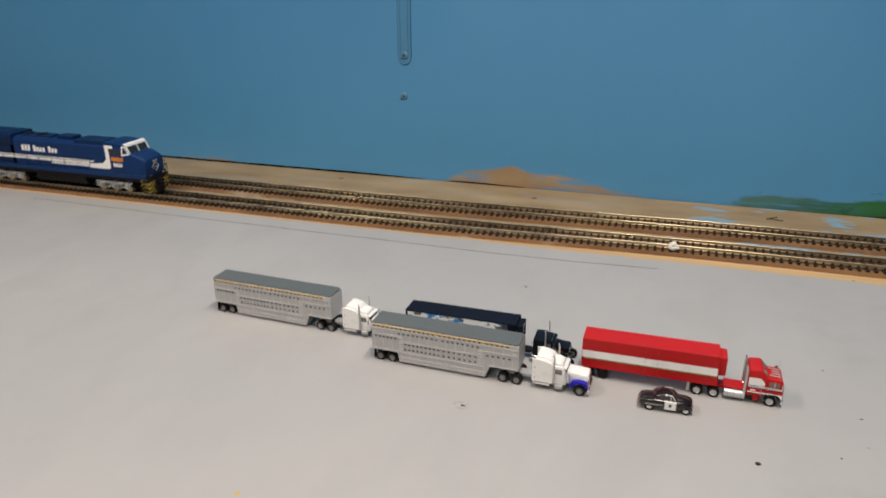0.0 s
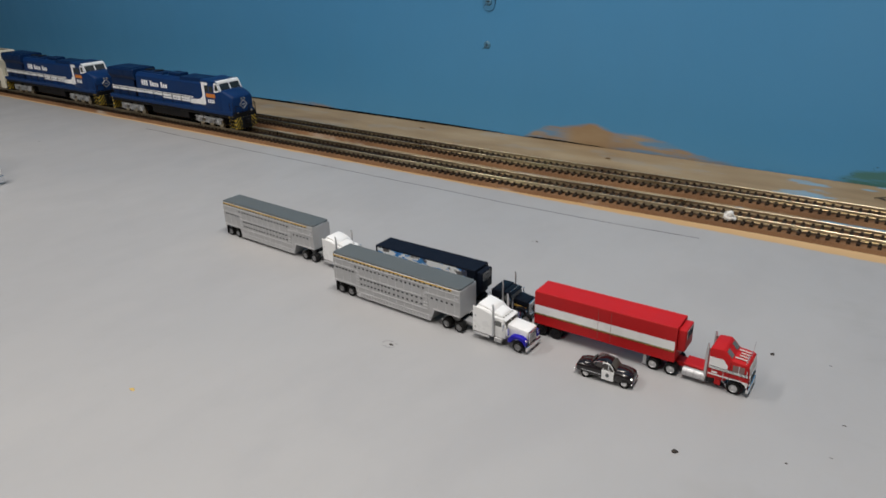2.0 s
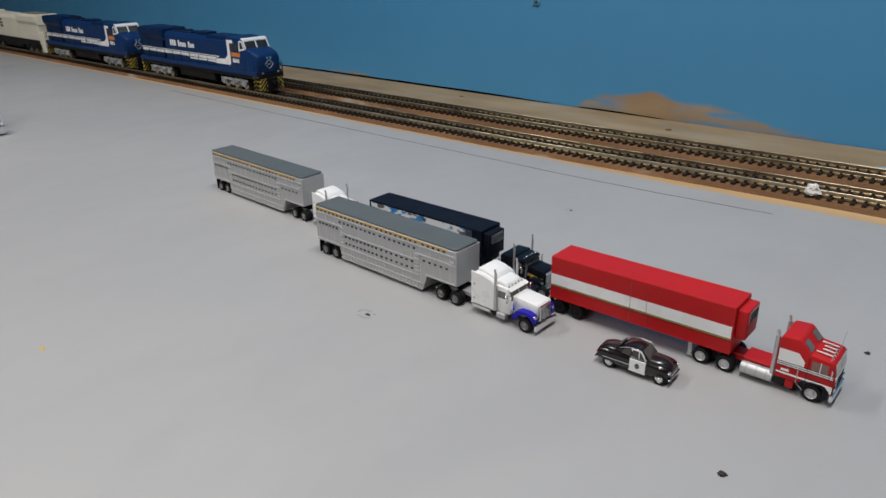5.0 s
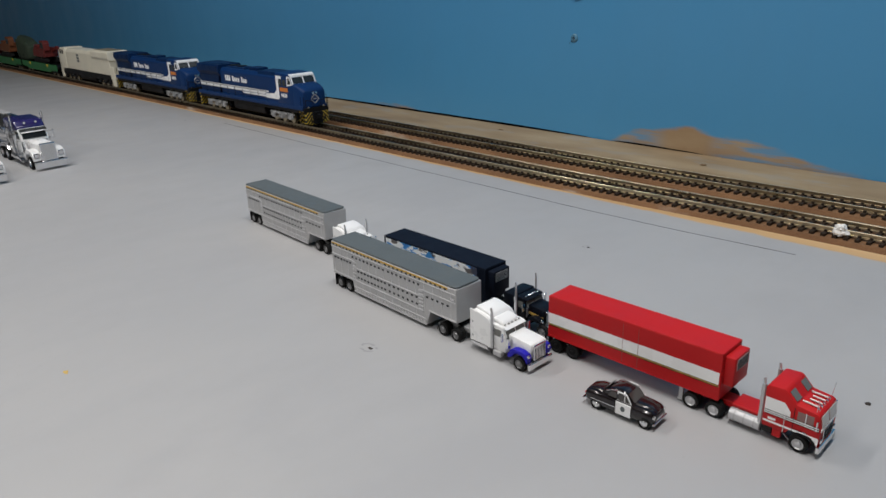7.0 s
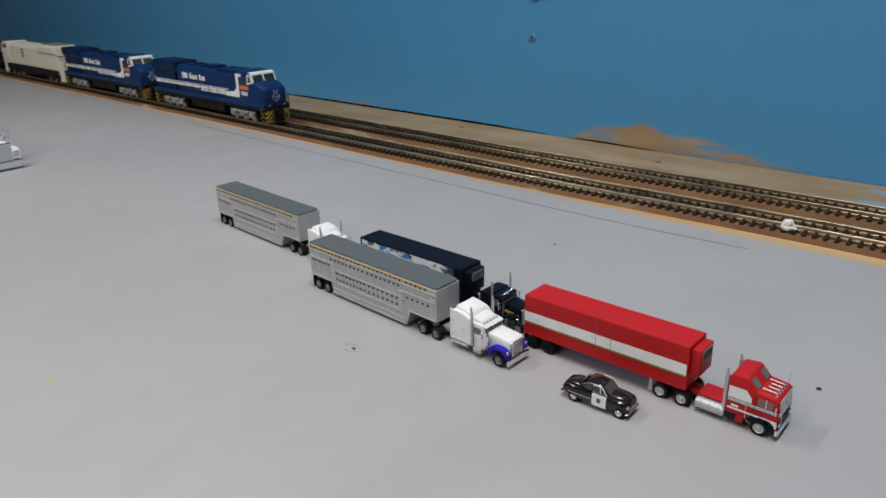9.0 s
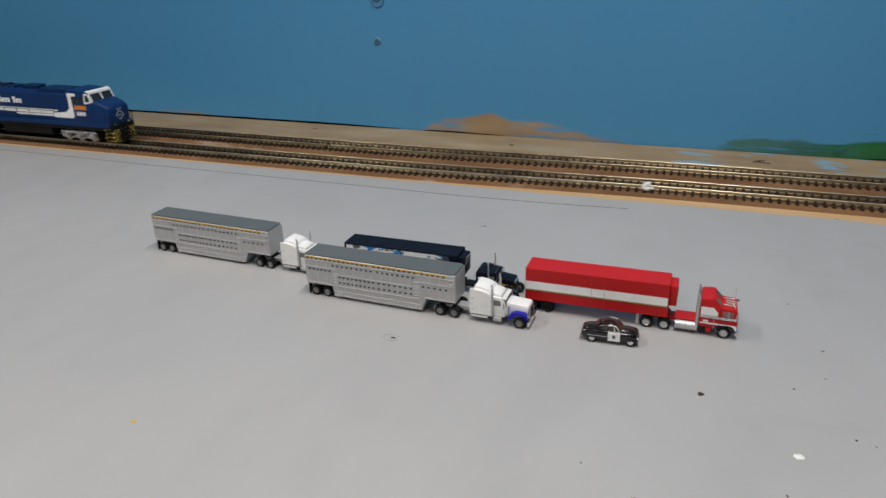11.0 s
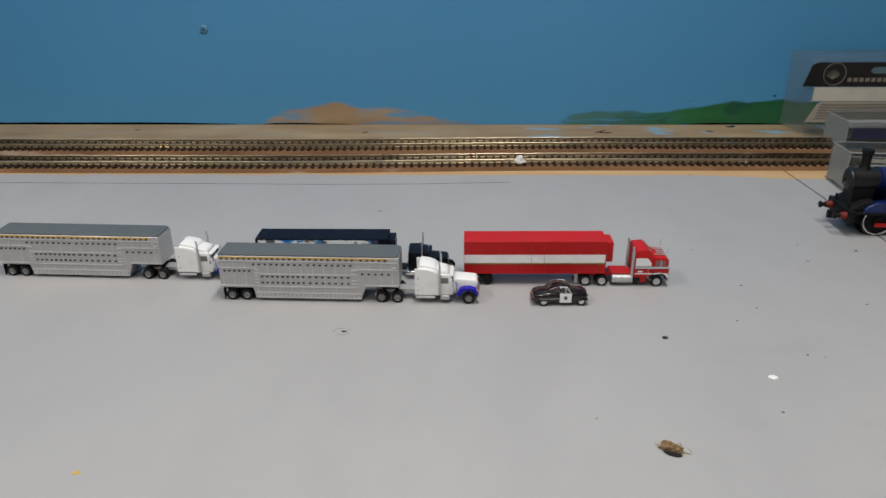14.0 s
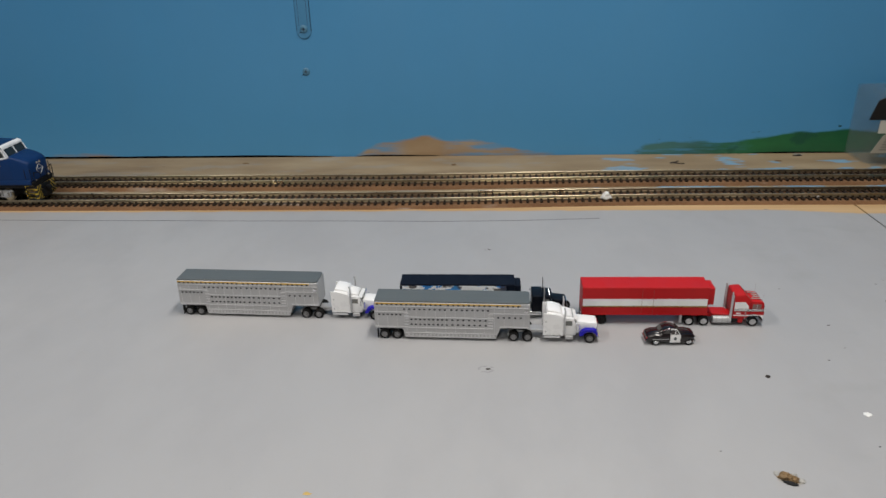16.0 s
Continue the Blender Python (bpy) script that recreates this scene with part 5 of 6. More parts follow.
# ---- parked by the seam: tank engine, plastic boxes, round case ----
BEAMRED = material("buffer_red_paint", (0.17, 0.016, 0.012), 0.5, vary=0.15, scale=90)


def tank_engine(m):
    """A small side-tank steam engine, x from its front buffers towards its cab; z from the board."""
    t = thing("steam_engine", m, "small black steam engine with blue side tanks and red buffer beam", "locomotive")
    part("frame", boxm(16, 118, -9, 9, 7.0, 12.0, bevel=0.4), LOCOBLK, t)
    part("running_board", boxm(15, 122, -15, 15, 14.2, 15.4, bevel=0.2), LOCOBLK, t)
    part("buffer_beam", boxm(14.6, 17.4, -15, 15, 8.4, 16.2, bevel=0.3), LOCOBLK, t)
    for s in (-1, 1):
        b = part("buffer", lathe(bmesh.new(), [(-3.6, 1.6), (-3.2, 2.1), (-2.6, 2.1), (-2.2, 1.2), (3.6, 1.6)], (11, s * 9.8, 12.0), axis="x"), LOCOBLK, t, smooth=True)
        part("buffer_stock", lathe(bmesh.new(), [(0.2, 2.0), (3.7, 2.3)], (11, s * 9.8, 12.0), axis="x"), BEAMRED, b)
        part("lamp_iron", boxm(15.2, 16.0, s * 8 - 0.6, s * 8 + 0.6, 16.0, 20.0), LOCOBLK, t)
    part("coupling_hook", boxm(8.5, 15, -1.2, 1.2, 7.0, 12.0, bevel=0.4), LOCOBLK, t)
    part("front_step", prismm([(15.2, 15.2), (28, 15.2), (28, 22), (22, 20.5), (17, 17.5)], -12.5, 12.5, bevel=0.8, seg=2), LOCOBLK, t, smooth=True)
    smoke = part("smokebox", lathe(bmesh.new(), [(14.6, 1.2), (14.9, 4.6), (15.6, 5.9), (16.6, 6.4), (16.8, 7.0), (31, 7.0)], (0, 0, 31.6), axis="x", seg=28), material("satin_black_smokebox", (0.009, 0.009, 0.010), 0.40, scale=150), t, smooth=True)
    part("door_handle", rods(((13.8, 0, 31.6), (15.0, 0, 31.6), 0.6), ((14.0, 0, 31.6), (14.0, 1.6, 29.0), 0.3)), LOCOBLK, smoke)
    part("smokebox_saddle", boxm(17.5, 30, -5.8, 5.8, 13, 28, bevel=0.5), LOCOBLK, t)
    part("chimney", lathe(bmesh.new(), [(37.0, 4.0), (39.0, 3.0), (40.6, 2.5), (47.0, 2.7), (47.4, 3.3), (49.4, 3.3), (49.6, 2.4)], (24.0, 0, 0), axis="z", seg=22), LOCOBLK, t, smooth=True)
    eblue = material("engine_blue_enamel", (0.005, 0.016, 0.105), 0.30, coat=0.3, scale=70)
    part("boiler", lathe(bmesh.new(), [(30.8, 7.3), (92, 7.3)], (0, 0, 31.6), axis="x", seg=28), eblue, t, smooth=True)
    for x in (31.8, 50):
        part("boiler_band", lathe(bmesh.new(), [(x - 0.5, 7.5), (x + 0.5, 7.5)], (0, 0, 31.6), axis="x", seg=28), BLACK, t)
    part("dome", lathe(bmesh.new(), [(36.0, 6.2), (39, 5.0), (44.5, 4.8), (46.6, 3.8), (47.8, 1.6)], (58, 0, 0), axis="z", seg=20), eblue, t, smooth=True)
    for s in (-1, 1):
        tank = part("side_tank", boxm(34, 92, s * 10.4 if s > 0 else -15.2, 15.2 if s > 0 else -10.4, 15.3, 33.5, bevel=0.6), eblue, t)
        y = s * 15.25
        line = bmesh.new()
        for x0, x1, z0, z1 in ((34.6, 90.5, 32.0, 32.9), (34.6, 35.5, 23.0, 32.9), (34.6, 47.0, 23.0, 23.9), (46.1, 47.0, 16.6, 23.9), (46.1, 90.5, 16.6, 17.4), (89.7, 90.5, 16.6, 32.2)):
            box(line, x0, x1, y - 0.12, y + 0.12, z0, z1)
        part("lining", line, WHITE, tank, "thin white lining")
        sp = prismm([(22 + 11 * (1 - math.cos(math.pi * i / 10)), 15.3 + 6.4 * math.sin(math.pi * i / 10)) for i in range(11)], s * 9.5, s * 14.2, bevel=0.3)
        part("splasher", sp, eblue, t)
        for x in (33, 66):
            w = part("driving_wheel", lathe(bmesh.new(), [(-1.4, 9.4), (1.2, 9.4), (1.4, 8.2), (0.6, 7.8), (0.6, 2.6), (1.5, 2.4), (1.6, 0.8)] if s > 0 else [(-1.6, 0.8), (-1.5, 2.4), (-0.6, 2.6), (-0.6, 7.8), (-1.4, 8.2), (-1.2, 9.4), (1.4, 9.4)], (x, s * 9.6, 9.4), seg=26), LOCOBLK, t, smooth=True)
            ring = lathe(bmesh.new(), [(-0.3, 8.0), (-0.3, 8.7), (0.3, 8.7), (0.3, 8.0)], (x, s * 11.05, 9.4), seg=26, closed=True)
            part("tyre_ring", ring, CHROME, w)
        part("coupling_rod", boxm(31, 96, s * 12.4 - 0.6, s * 12.4 + 0.6, 6.0, 8.4, bevel=0.3), RED, t, "red coupling rod")
    part("cab", boxm(91, 120, -15, 15, 15.2, 47, bevel=0.8), eblue, t)
    part("cab_roof", prismm([(-16.5, 46.5), (-12, 49.5), (0, 50.8), (12, 49.5), (16.5, 46.5)], 89, 122, bevel=0.3, axis="x"), LOCOBLK, t)
    t["place"] = [c for row in m @ Matrix.Scale(1.10, 4) for c in row]
    return settle(t)


tank_engine(at(0.2940, 0.1410, -3.0))


def clear_plastic(name, tint=(0.96, 0.975, 0.98), share=0.20, rough=0.08, haze=(0.10, 0.11, 0.11)):
    """Thin clear packing plastic: mostly see-through, with a gloss."""
    m = bpy.data.materials.new(name)
    m.use_nodes = True
    nt = m.node_tree
    nt.nodes.remove(nt.nodes["Principled BSDF"])
    see, gloss, mix = nt.nodes.new("ShaderNodeBsdfTransparent"), nt.nodes.new("ShaderNodeBsdfPrincipled"), nt.nodes.new("ShaderNodeMixShader")
    see.inputs[0].default_value = (*tint, 1)
    gloss.inputs["Base Color"].default_value = (*haze, 1)
    gloss.inputs["Roughness"].default_value = rough
    tc, nz = nt.nodes.new("ShaderNodeTexCoord"), nt.nodes.new("ShaderNodeTexNoise")
    nz.inputs["Scale"].default_value = 45
    nt.links.new(tc.outputs["Object"], nz.inputs["Vector"])
    bump = nt.nodes.new("ShaderNodeBump")
    bump.inputs["Strength"].default_value, bump.inputs["Distance"].default_value = 0.5, 0.002
    nt.links.new(nz.outputs["Fac"], bump.inputs["Height"])
    nt.links.new(bump.outputs[0], gloss.inputs["Normal"])
    mix.inputs[0].default_value = share
    nt.links.new(see.outputs[0], mix.inputs[1])
    nt.links.new(gloss.outputs[0], mix.inputs[2])
    nt.links.new(mix.outputs[0], nt.nodes["Material Output"].inputs[0])
    return m


CLEAR = clear_plastic("clear_box_plastic", (0.90, 0.92, 0.93), share=0.16)
FROST = clear_plastic("pale_half_clear_plastic", (0.90, 0.92, 0.92), share=0.62, rough=0.35, haze=(0.56, 0.56, 0.54))
# whitened plastic, for highlights drawn along the box edges
EDGE = clear_plastic("edge_glint_plastic", share=0.40, rough=0.15, haze=(0.50, 0.53, 0.55))
BLISTER = clear_plastic("clear_blister_plastic", (0.93, 0.95, 0.955), 0.09, haze=(0.30, 0.32, 0.32))
INDIGO = material("dark_indigo_card", (0.012, 0.014, 0.075), 0.4, scale=60)
CARD = material("off_white_card", (0.55, 0.53, 0.46), 0.7, scale=60)
BLACKCARD = material("black_header_card", (0.012, 0.010, 0.010), 0.35, scale=60)
EMBLEM = material("grey_tan_print", (0.20, 0.18, 0.145), 0.5)
PRINTGREY = material("grey_print", (0.20, 0.19, 0.17), 0.6)


def hollow(x0, x1, y0, y1, z0, z1, wall=0.7, bevel=1.2):
    """A thin-walled open box."""
    bm = boxm(x0, x1, y0, y1, z0, z1, bevel=bevel, seg=2)
    box(bm, x0 + wall, x1 - wall, y0 + wall, y1 - wall, z0 + wall, z1 - wall)
    return bm


def model_box(m, label, length, depth, height, banded):
    t = thing("plastic_box", m, label, "box", "clear plastic boxes")
    lid = part("lid", hollow(0, length, -depth / 2, depth / 2, 0.4, height), CLEAR, t, "clear plastic lid")
    part("lid_rim", boxm(-0.8, length + 0.8, -depth / 2 - 0.8, depth / 2 + 0.8, 0, 2.2, bevel=0.5), CLEAR, t)
    part("pale_end", boxm(0.9, 1.4, -depth / 2 + 1.2, depth / 2 - 1.2, 2.4, height - 1.4), FROST, lid, "pale half-clear end wall")
    # added rods paint the bright glints on the lid's edges
    for y, z, r in ((-depth / 2, height, 0.5), (depth / 2, height, 0.35), (-depth / 2, height - 3.2, 0.3)):
        part("edge_glint", rods(((0.6, y * 0.985, z - 0.6), (length - 0.6, y * 0.985, z - 0.6), r)), EDGE, lid)
    part("edge_glint", rods(((0.6, -depth / 2 + 0.6, height - 0.6), (0.6, depth / 2 - 0.6, height - 0.6), 0.35)), EDGE, lid)
    for y in (-depth / 2 + 0.6, depth / 2 - 0.6):
        part("edge_glint", rods(((0.6, y, 1.0), (0.6, y, height - 0.6), 0.22)), EDGE, lid)
    if banded:
        part("insert", boxm(4, length - 6, -depth / 2 + 3, -depth / 2 + 14, height - 7.5, height - 2.2, bevel=0.4), SILVER, t, "silver card insert")
        part("insert_band", boxm(6, length - 6, -depth / 2 + 2.2, -depth / 2 + 2.9, height - 17.5, height - 8.0), INDIGO, t, "dark indigo band")
    else:
        part("card_strip", boxm(18, length - 6, -depth / 2 + 3, -depth / 2 + 4, height - 9.0, height - 6.4), CARD, t, "pale card strip")
        part("card_strip", boxm(18, length - 6, -depth / 2 + 3, -depth / 2 + 4, height - 13.0, height - 10.4), CARD, t, "pale card strip")
    part("tray", hollow(14, length - 6, -depth / 2 + 5, depth / 2 - 5, 2.4, 9), CLEAR, t)
    return settle(t)


model_box(at(0.355, 0.2340, -5), "clear plastic model box standing beside the near track", 150, 33, 31, False)
model_box(at(0.408, 0.3470, 0), "clear plastic model box with silver insert and indigo band", 150, 42, 29.5, True)


def blister_pack(m):
    """A large clear blister pack leaning on the backdrop, its black header card hung over it."""
    t = thing("blister_pack", m, "large clear blister pack with black header card and white label", "packaging")
    part("blister", hollow(30, 170, -24, 20, 0.2, 76, wall=0.6, bevel=5.0), BLISTER, t, "clear moulded blister")
    part("blister_flange", boxm(36, 178, -28, 23, 0.0, 1.4, bevel=0.4), BLISTER, t)
    card = part("header_card", prismm([(25, 47.5), (168, 47.5), (168, 70), (36, 70), (31, 67.5)], -27.2, -26.2, bevel=0.2), BLACKCARD, t, "black header card")
    ring = bmesh.new()
    for r0, r1 in ((10.6, 10.0),):
        lathe(ring, [(-27.45, r1), (-27.45, r0), (-27.2, r0), (-27.2, r1)], (53, 0, 59.2), seg=30, closed=True)
    part("emblem_ring", ring, EMBLEM, card, "pale round emblem outline")
    twig = bmesh.new()
    rnd = random.Random(5)
    for i in range(7):
        a = math.pi * (0.16 + 0.68 * i / 6)
        box_len = 7.2
        rod(twig, (51.5, -27.4, 54.5), (51.5 + box_len * math.cos(a), -27.4, 54.5 + box_len * 1.45 * math.sin(a) * 0.8), 0.35, 6)
    part("emblem_branches", twig, EMBLEM, card)
    bars = bmesh.new()
    for i in range(9):
        box(bars, 66 + 5.6 * i, 69.8 + 5.6 * i, -27.4, -27.1, 52.0, 55.6)
    part("emblem_bars", bars, EMBLEM, card, "row of pale plain bars")
    part("hang_slot", prismm([(86, 62), (89, 65.6), (99, 65.6), (102, 68), (106, 65.6), (116, 65.6), (119, 62), (116, 59.6), (89, 59.6)], -27.5, -27.1), material("hang_slot_gap", (0.09, 0.15, 0.18), 0.4), card)
    part("label", boxm(37, 168, -26.6, -25.8, 33.5, 47.0), CARD, t, "off-white label")
    # beige card, its colour darkened for the shade under the header
    lower = part("lower_label", prismm([(34, 13), (168, 13), (168, 33), (46, 33), (43, 31)], -26.4, -25.7), material("shaded_beige_label", (0.36, 0.33, 0.27), 0.6), t, "beige label with rows of print, darkened for shade")
    rows = bmesh.new()
    for i in range(6):
        box(rows, 46 - 0.8 * i, 166, -26.7, -26.3, 29.5 - 2.7 * i, 30.6 - 2.7 * i)
    part("print_rows", rows, PRINTGREY, lower)
    return settle(t)


blister_pack(at(0.362, 0.4080, 0, 0.002))


def round_case(m):
    t = thing("round_case", m, "black round case with a grey rim standing on edge", "case")
    part("rim", lathe(bmesh.new(), [(-3.5, 13.4), (-4, 13.8), (-3.6, 14.7), (-2.5, 15.0), (2.5, 15.0), (3.6, 14.7), (4, 13.8), (3.5, 13.4)], (0, 0, 15), seg=36), material("grey_rim", (0.13, 0.135, 0.125), 0.4, scale=100), t, "grey rim", smooth=True)
    inner = part("face", lathe(bmesh.new(), [(-2.5, 4.0), (-3.2, 5.0), (-2.4, 6.0), (-2.6, 13.6), (2.6, 13.6), (2.4, 6.0)], (0, 0, 15), seg=36), BLACK, t, "black recessed face", smooth=True)
    part("hub", lathe(bmesh.new(), [(-4.0, 1.5), (-3.6, 2.6), (-2.0, 2.8)], (0, 0, 15), seg=20), LOCOBLK, inner)
    return settle(t)


round_case(at(0.3225, 0.0640, -32))

# ---- fittings on the backdrop ----
def screw(x, z, y):
    t = thing("screw", pose(x, y, z), "cross-head screw painted over in sky blue", "screw", "screws in the backdrop")
    head = part("head", lathe(bmesh.new(), [(0.0, 4.2), (-0.7, 4.0), (-1.3, 3.0), (-1.4, 2.6)], (0, 0, 0), seg=20), BLUESCREW, t, smooth=True)
    cross = boxm(-0.4, 0.4, -1.5, -1.3, -2.0, 2.0)
    box(cross, -2.0, 2.0, -1.5, -1.3, -0.4, 0.4)
    part("cross_slot", cross, DARK, head)
    part("chipped_paint", prismm([(-6.5, -6.0), (-4.6, -3.6), (-2.0, -4.4), (-3.4, -2.6), (-5.4, -4.2), (-6.8, -6.4)], -0.15, 0.05), DARK, t)
    return settle(t)


BLUESCREW = material("sky_blue_metal_paint", (0.075, 0.21, 0.33), 0.35, vary=0.2, scale=300)
STRAP = material("sky_blue_strap_paint", (0.055, 0.210, 0.385), 0.42, vary=0.06, scale=20)
screw(-0.1975, 0.0965, WALL_Y)
strap = thing("wall_strap", pose(-0.1955, WALL_Y, 0.1395), "upright metal strap with round end, painted over sky blue", "strap")


def strap_outline(w):
    return [(w * math.cos(a), w * math.sin(a)) for a in np.linspace(math.pi, 2 * math.pi, 13)] + [(w, 1200), (-w, 1200)]


part("plate", prismm(strap_outline(7.6), -1.3, 0.02, bevel=0.25), STRAP, strap)
groove = bmesh.new()
for s in (-1, 1):
    box(groove, s * 7.9 - 0.22, s * 7.9 + 0.22, -0.12, 0.02, 0, 1200)
    box(groove, s * 4.6 - 0.15, s * 4.6 + 0.15, -1.36, -1.25, 6, 1200)
part("edge_gap", groove, DARK, strap)
settle(strap)
screw(-0.1955, 0.1420, WALL_Y - 0.0013)


# ---- marks and litter on the boards ----
DIRT = material("dark_dirt", (0.035, 0.028, 0.024), 0.8, scale=400)
FAINT = material("faint_grey_dirt", (0.21, 0.21, 0.21), 0.8, scale=400)
PAPER = material("white_paper_scrap", (0.80, 0.80, 0.79), 0.7, vary=0.05, scale=300)
GRIT = material("pale_grit", (0.34, 0.31, 0.27), 0.8, vary=0.3, scale=300)
BROWN = material("split_brown_wood", (0.20, 0.12, 0.055), 0.8, vary=0.4, scale=300, bump=0.8, bump_scale=600)


def lump(name, x, y, z, sx, sy, sz, mat, label, category, seed=1, rough=0.35):
    bm = bmesh.new()
    bmesh.ops.create_icosphere(bm, subdivisions=3, radius=1.0)
    for v in bm.verts:
        k = 1 + rough * noise.noise(v.co * 1.7 + Vector((seed * 3.1, 0, 0))) + rough * 0.5 * noise.noise(v.co * 4 + Vector((0, seed, 0)))
        v.co = Vector((v.co.x * sx * k, v.co.y * sy * k, max(v.co.z * sz * k + sz * 0.6, 0)))
    ob = part(name, bm, mat, smooth=True)
    ob.matrix_world = pose(x, y, z)
    return tagged(ob, label, category)


lump("paper_wad", 0.1110, 0.2765, 0.0045, 4.2, 3.8, 4.0, PAPER, "crumpled scrap of white paper lying on the near rail", "paper", 4, 0.6)
lump("paper_scrap", 0.3020, 0.2790, 0.0045, 1.8, 1.0, 0.8, GRIT, "small pale scrap lying between the rails", "paper", 8, 0.6)
lump("paint_flake", 0.1965, -0.0385, 0.0, 2.1, 1.8, 0.3, PAPER, "flat white flake lying on the grey board", "flake", 2)
lump("dirt_lump", 0.1580, -0.0050, 0.0, 1.25, 1.15, 0.6, DIRT, "small dark lump stuck on the grey board", "dirt", 3, 0.6)
lump("dirt_crumb", 0.1770, 0.0990, 0.0, 0.9, 0.9, 0.5, DIRT, "tiny dark crumb on the grey board", "dirt", 5, 0.6)
lump("dirt_crumb", 0.1990, 0.0125, 0.0, 0.5, 0.4, 0.2, DIRT, "tiny dark crumb on the grey board", "dirt", 6, 0.6)
lump("dirt_crumb", 0.2200, -0.0200, 0.0, 0.5, 0.4, 0.2, DIRT, "tiny dark crumb on the grey board", "dirt", 7, 0.6)
lump("dirt_crumb", 0.1900, -0.0640, 0.0, 0.45, 0.4, 0.2, DIRT, "tiny dark crumb on the grey board", "dirt", 8, 0.6)
lump("dirt_crumb", 0.2160, 0.0530, 0.0, 0.8, 0.35, 0.15, DIRT, "small dark scuff of dirt on the grey board", "dirt", 9, 0.6)
lump("dirt_crumb", 0.3050, 0.1020, 0.0, 1.0, 0.5, 0.2, DIRT, "small dark scuff of dirt by the seam", "dirt", 11, 0.8)
for k, (cx, cy, cs) in enumerate(((0.273, 0.111, 1.0), (0.204, 0.103, 0.8), (0.214, 0.026, 0.7), (0.274, 0.031, 0.9), (0.227, -0.022, 0.6), (0.268, 0.086, 1.1), (0.250, 0.259, 1.2), (0.113, -0.069, 0.6), (-0.616, 0.139, 1.0), (-0.622, 0.221, 1.0), (0.281, 0.118, 0.6))):
    lump("dirt_crumb", cx, cy, 0.0, 0.9 * cs, 0.45 * cs, 0.16, FAINT, "faint grey scuff of dirt on the painted board", "dirt", 20 + k, 0.8)
lump("yellow_crumb", -0.0820, -0.1030, 0.0, 1.6, 0.9, 0.15, material("ochre_paint_spot", (0.55, 0.38, 0.12), 0.7), "small ochre paint spot on the grey board", "spot", 12, 0.7)
lump("wood_chip", -0.2700, 0.4100, 0.0, 3.4, 1.0, 0.5, BROWN, "thin brown wood chip on the tan board", "chip", 13, 0.6)
lump("bark_bit", 0.3140, 0.4050, 0.0, 3.0, 1.3, 0.6, BROWN, "brown scrap on the tan board", "scrap", 14, 0.6)
lump("bark_bit", 0.3420, 0.4240, 0.0, 4.2, 1.5, 0.9, DIRT, "dark scrap on the tan board at the backdrop", "scrap", 15, 0.6)
lump("bark_bit", -0.0350, 0.4000, 0.0, 2.6, 2.4, 0.5, BROWN, "brown stain with loose grit on the tan board", "scrap", 16, 0.7)


def scuff(x, y, r, label, seed):
    """A smeared ring with a dark chip in it, where something stood."""
    t = thing("scuff_mark", at(x, y), label, "mark", "scuffs on the board")
    bm = bmesh.new()
    n, rnd = 26, random.Random(seed)
    inner, outer = [], []
    for i in range(n):
        a = 2 * math.pi * i / n
        k = 1 + 0.25 * noise.noise((math.cos(a) * 2, math.sin(a) * 2, seed))
        inner.append(bm.verts.new((r * 0.72 * k * math.cos(a), r * 0.5 * k * math.sin(a), 0.03)))
        outer.append(bm.verts.new((r * k * math.cos(a), r * 0.72 * k * math.sin(a), 0.03)))
    for i in range(n):
        if rnd.random() < 0.72:
            j = (i + 1) % n
            bm.faces.new((inner[i], outer[i], outer[j], inner[j]))
    part("smear", bm, SMEAR, t)
    chip = bmesh.new()
    bmesh.ops.create_icosphere(chip, subdivisions=2, radius=1.0)
    for v in chip.verts:
        k = 1 + 0.6 * noise.noise(v.co * 2 + Vector((seed, 0, 0)))
        v.co = Vector((v.co.x * r * 0.30 * k + r * 0.2, v.co.y * r * 0.14 * k, max(v.co.z * 0.4, 0)))
    part("dark_chip", chip, DIRT, t)
    return settle(t)


SMEAR = material("grey_smear", (0.30, 0.30, 0.31), 0.6, vary=0.2, scale=300)
scuff(0.0, 0.0, 5.0, "smeared grey ring with a dark chip on the board", 2)
scuff(0.003, -0.151, 3.6, "small smeared mark with a dark chip near the board edge", 9)
scuff(0.002, 0.171, 3.2, "small smeared mark with a dark chip on the board", 5)


PLUGWOOD = material("pale_split_wood", (0.24, 0.155, 0.075), 0.8, vary=0.35, scale=250, bump=0.8, bump_scale=600)
TORN = material("torn_grey_paint", (0.36, 0.35, 0.33), 0.7, vary=0.25, scale=300, bump=0.5, bump_scale=500)


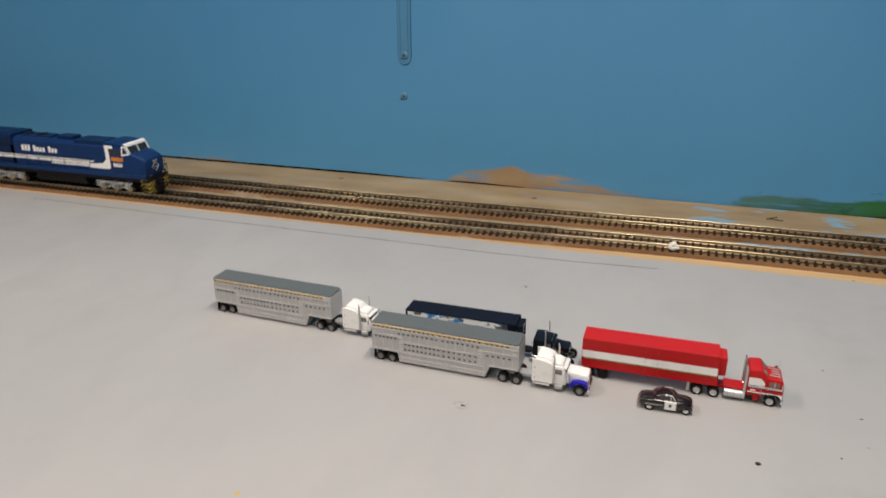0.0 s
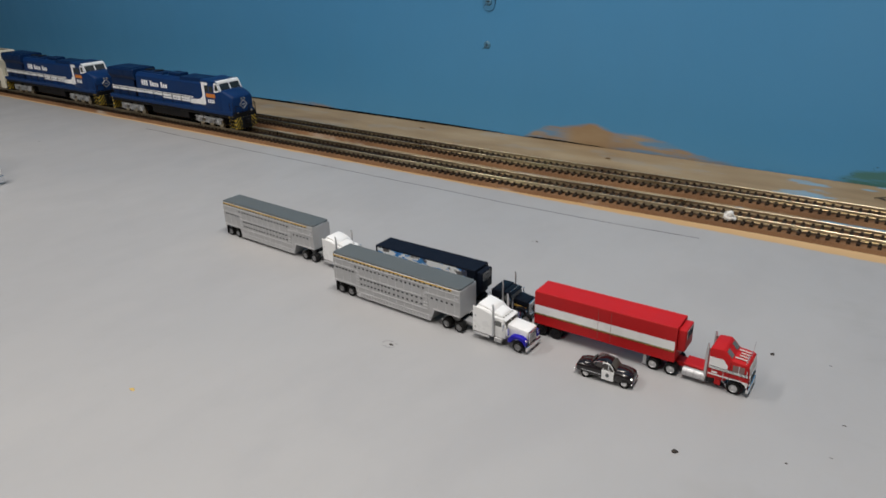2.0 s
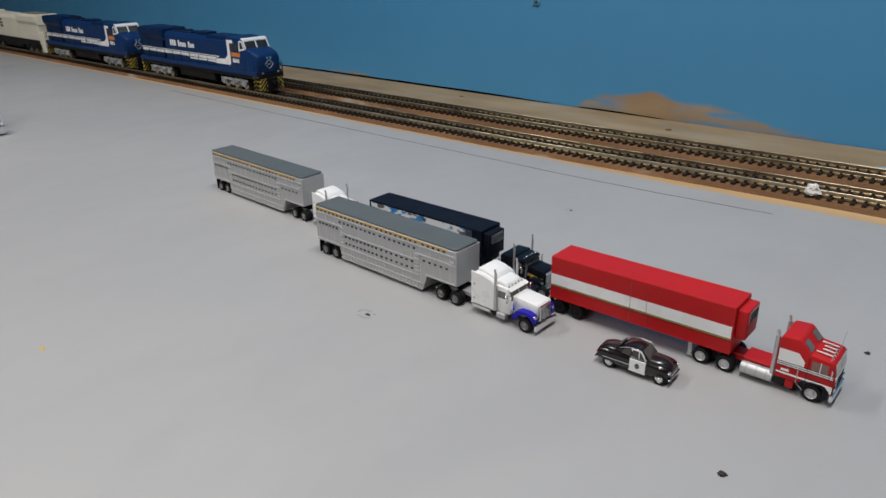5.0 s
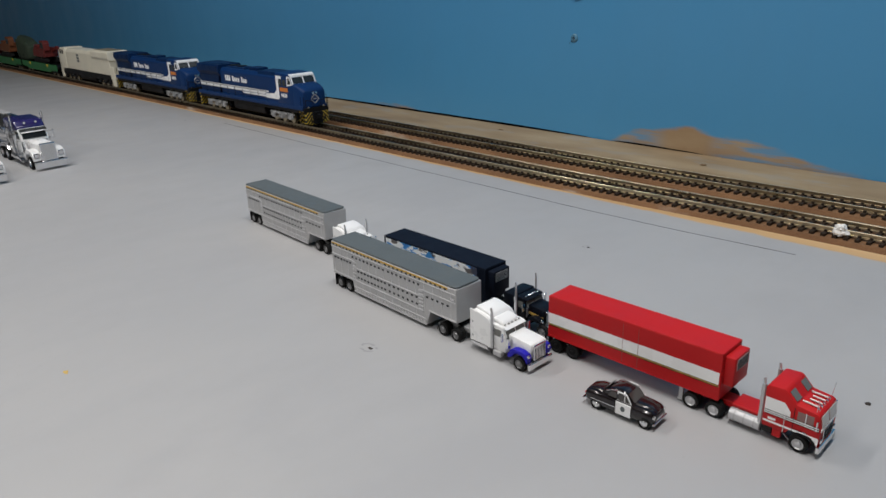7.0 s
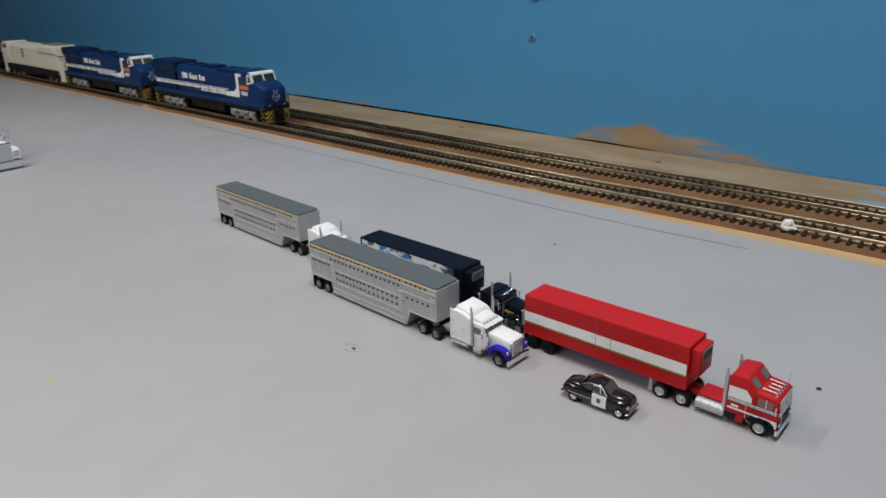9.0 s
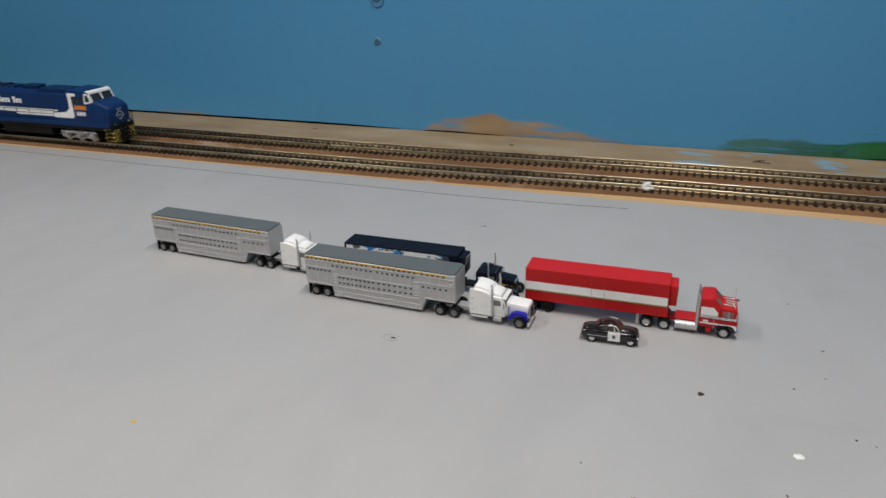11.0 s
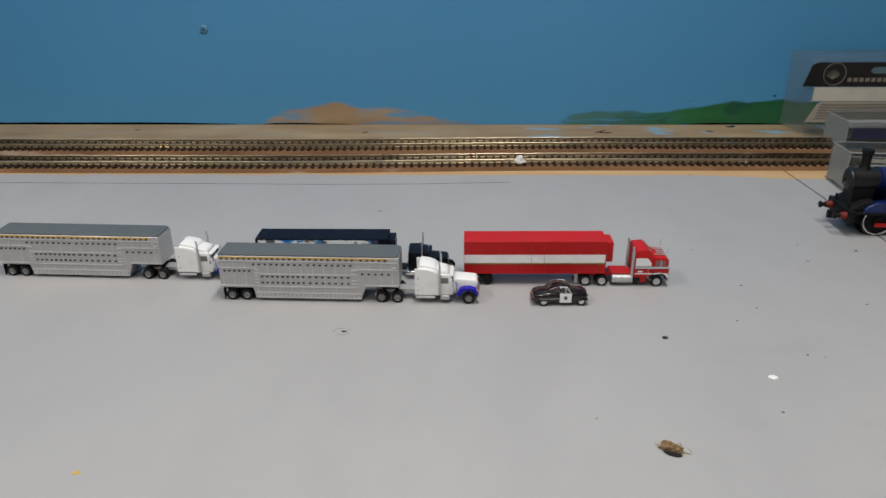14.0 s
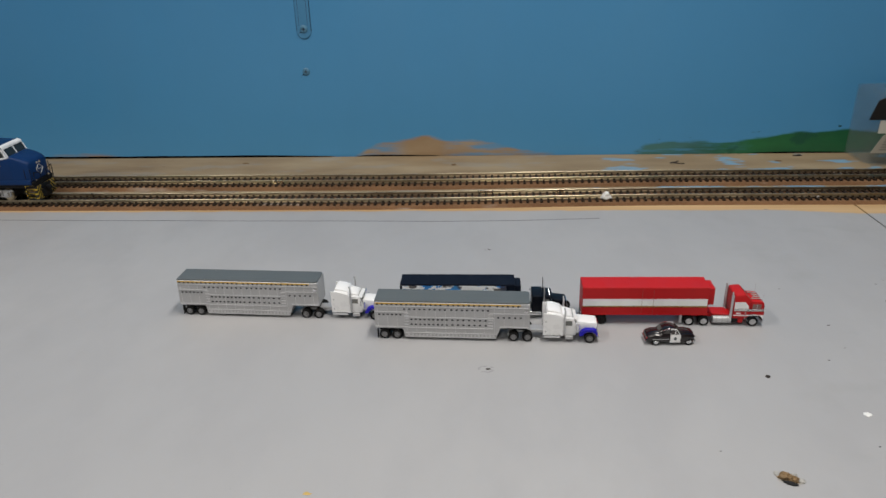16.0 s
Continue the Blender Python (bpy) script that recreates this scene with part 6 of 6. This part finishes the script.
def broken_plug():
    t = thing("wood_plug", at(0.1380, -0.0875, -20), "broken brown wood plug sitting in a chipped hole", "plug")
    bm = bmesh.new()
    ring = []
    for i in range(24):
        a = 2 * math.pi * i / 24
        k = 1 + 0.25 * noise.noise((math.cos(a) * 1.5, math.sin(a) * 1.5, 4.0))
        ring.append(bm.verts.new((5.6 * k * math.cos(a), 3.8 * k * math.sin(a), 0.05)))
    bm.faces.new(ring)
    part("bare_patch", bm, material("chipped_paint_edge", (0.34, 0.32, 0.29), 0.8, vary=0.3, scale=500), t)
    for k, (dx, dy, sx, sy, sz, flake) in enumerate(((-0.8, -0.2, 3.6, 2.1, 2.6, False), (2.2, -0.8, 2.0, 1.7, 2.8, False), (-4.6, 1.6, 1.8, 1.5, 0.5, True), (-1.2, 2.6, 2.3, 1.3, 1.1, True), (2.0, 2.2, 2.0, 1.1, 1.3, True), (5.6, 0.6, 1.6, 1.5, 0.5, True))):
        bm = bmesh.new()
        bmesh.ops.create_icosphere(bm, subdivisions=3, radius=1.0)
        for v in bm.verts:
            q = 1 + 0.45 * noise.noise(v.co * 2 + Vector((k * 5, 1, 0))) + 0.2 * noise.noise(v.co * 6)
            v.co = Vector((dx + v.co.x * sx * q, dy + v.co.y * sy * q, max(v.co.z * sz * q + 0.3, 0)))
        part("paint_flake" if flake else "splinter", bm, TORN if flake else PLUGWOOD, t, "torn grey paint flake" if flake else "")
    # flat near-black lump painted in as shade at the plug's near foot
    bm = bmesh.new()
    bmesh.ops.create_icosphere(bm, subdivisions=3, radius=1.0)
    for v in bm.verts:
        q = 1 + 0.4 * noise.noise(v.co * 3)
        v.co = Vector((0.9 + v.co.x * 3.3 * q, -2.7 + v.co.y * 1.5 * q, max(v.co.z * 0.9, 0.06)))
    part("hole_shade", bm, DARK, t)
    return settle(t)


broken_plug()


def ribbon(name, points, width, height, mat, label, category):
    """A thin flat line along (x, y) points in metres."""
    bm = bmesh.new()
    rows = []
    for i, (x, y) in enumerate(points):
        w = width * (1 + 0.35 * noise.noise((x * 60, 7, 0)))
        rows.append([bm.verts.new((x * 1000, y * 1000 + d * w / 2, z)) for d, z in ((-1, 0.0), (-1, height), (1, height), (1, 0.0))])
    for a, b in zip(rows, rows[1:]):
        for i in range(4):
            j = (i + 1) % 4
            bm.faces.new((a[i], b[i], b[j], a[j]))
    bm.faces.new(rows[0]), bm.faces.new(rows[-1][::-1])
    return tagged(part(name, bm, mat), label, category, kind="structure")


LINE = material("pencil_line", (0.10, 0.10, 0.105), 0.7, vary=0.3, scale=120)
xs = np.linspace(-0.56, 0.10, 60)
ribbon("board_line", [(float(x), float(np.interp(x, (-0.55, -0.36, -0.20, -0.05, 0.03, 0.10), (0.2405, 0.2360, 0.2345, 0.2325, 0.2335, 0.2385))) + 0.0006 * noise.noise((x * 12, 0, 0))) for x in xs], 0.9, 0.05, LINE, "long thin dark line drawn on the grey board", "line")
bit = thing("wire_bit", pose(0.2050, 0.3990, 0.0004), "short bent black wire lying on the tan board", "wire")
part("wire", rods(((-7, -1.5, 0.6), (-2, 1.5, 0.8), 0.5), ((-2, 1.5, 0.8), (3, 2.4, 1.6), 0.5), ((-4, 0.5, 0.7), (1, -2.5, 0.6), 0.5), ((1, -2.5, 0.6), (8, -3.5, 0.6), 0.4)), DIRT, bit)
settle(bit)


# ---- hanging tubes, all unseen; the third goes with the added fill lamp ----
for lx, ly, watts in LAMPS:
    t = thing("added_tube_fitting", pose(lx, ly, LAMP_Z, 0, 0, 90), "unseen white enamel batten hung from the ceiling over a lamp", "ceiling lamp", "ceiling tubes")
    batten = part("batten", boxm(-320, 320, -45, 45, 12, 50, bevel=3), FITTING, t)
    for s in (-1, 1):
        part("hanger", rods(((s * 250, 0, 48), (s * 250, 0, (CEILING - LAMP_Z) * 1000), 3)), FITTING, t)
    settle(t)

for ob in scene.objects:
    if ob.type == "MESH" and ob.data.materials and ob.data.materials[0] in (CLEAR, BLISTER, FROST, EDGE):
        ob.visible_shadow = False
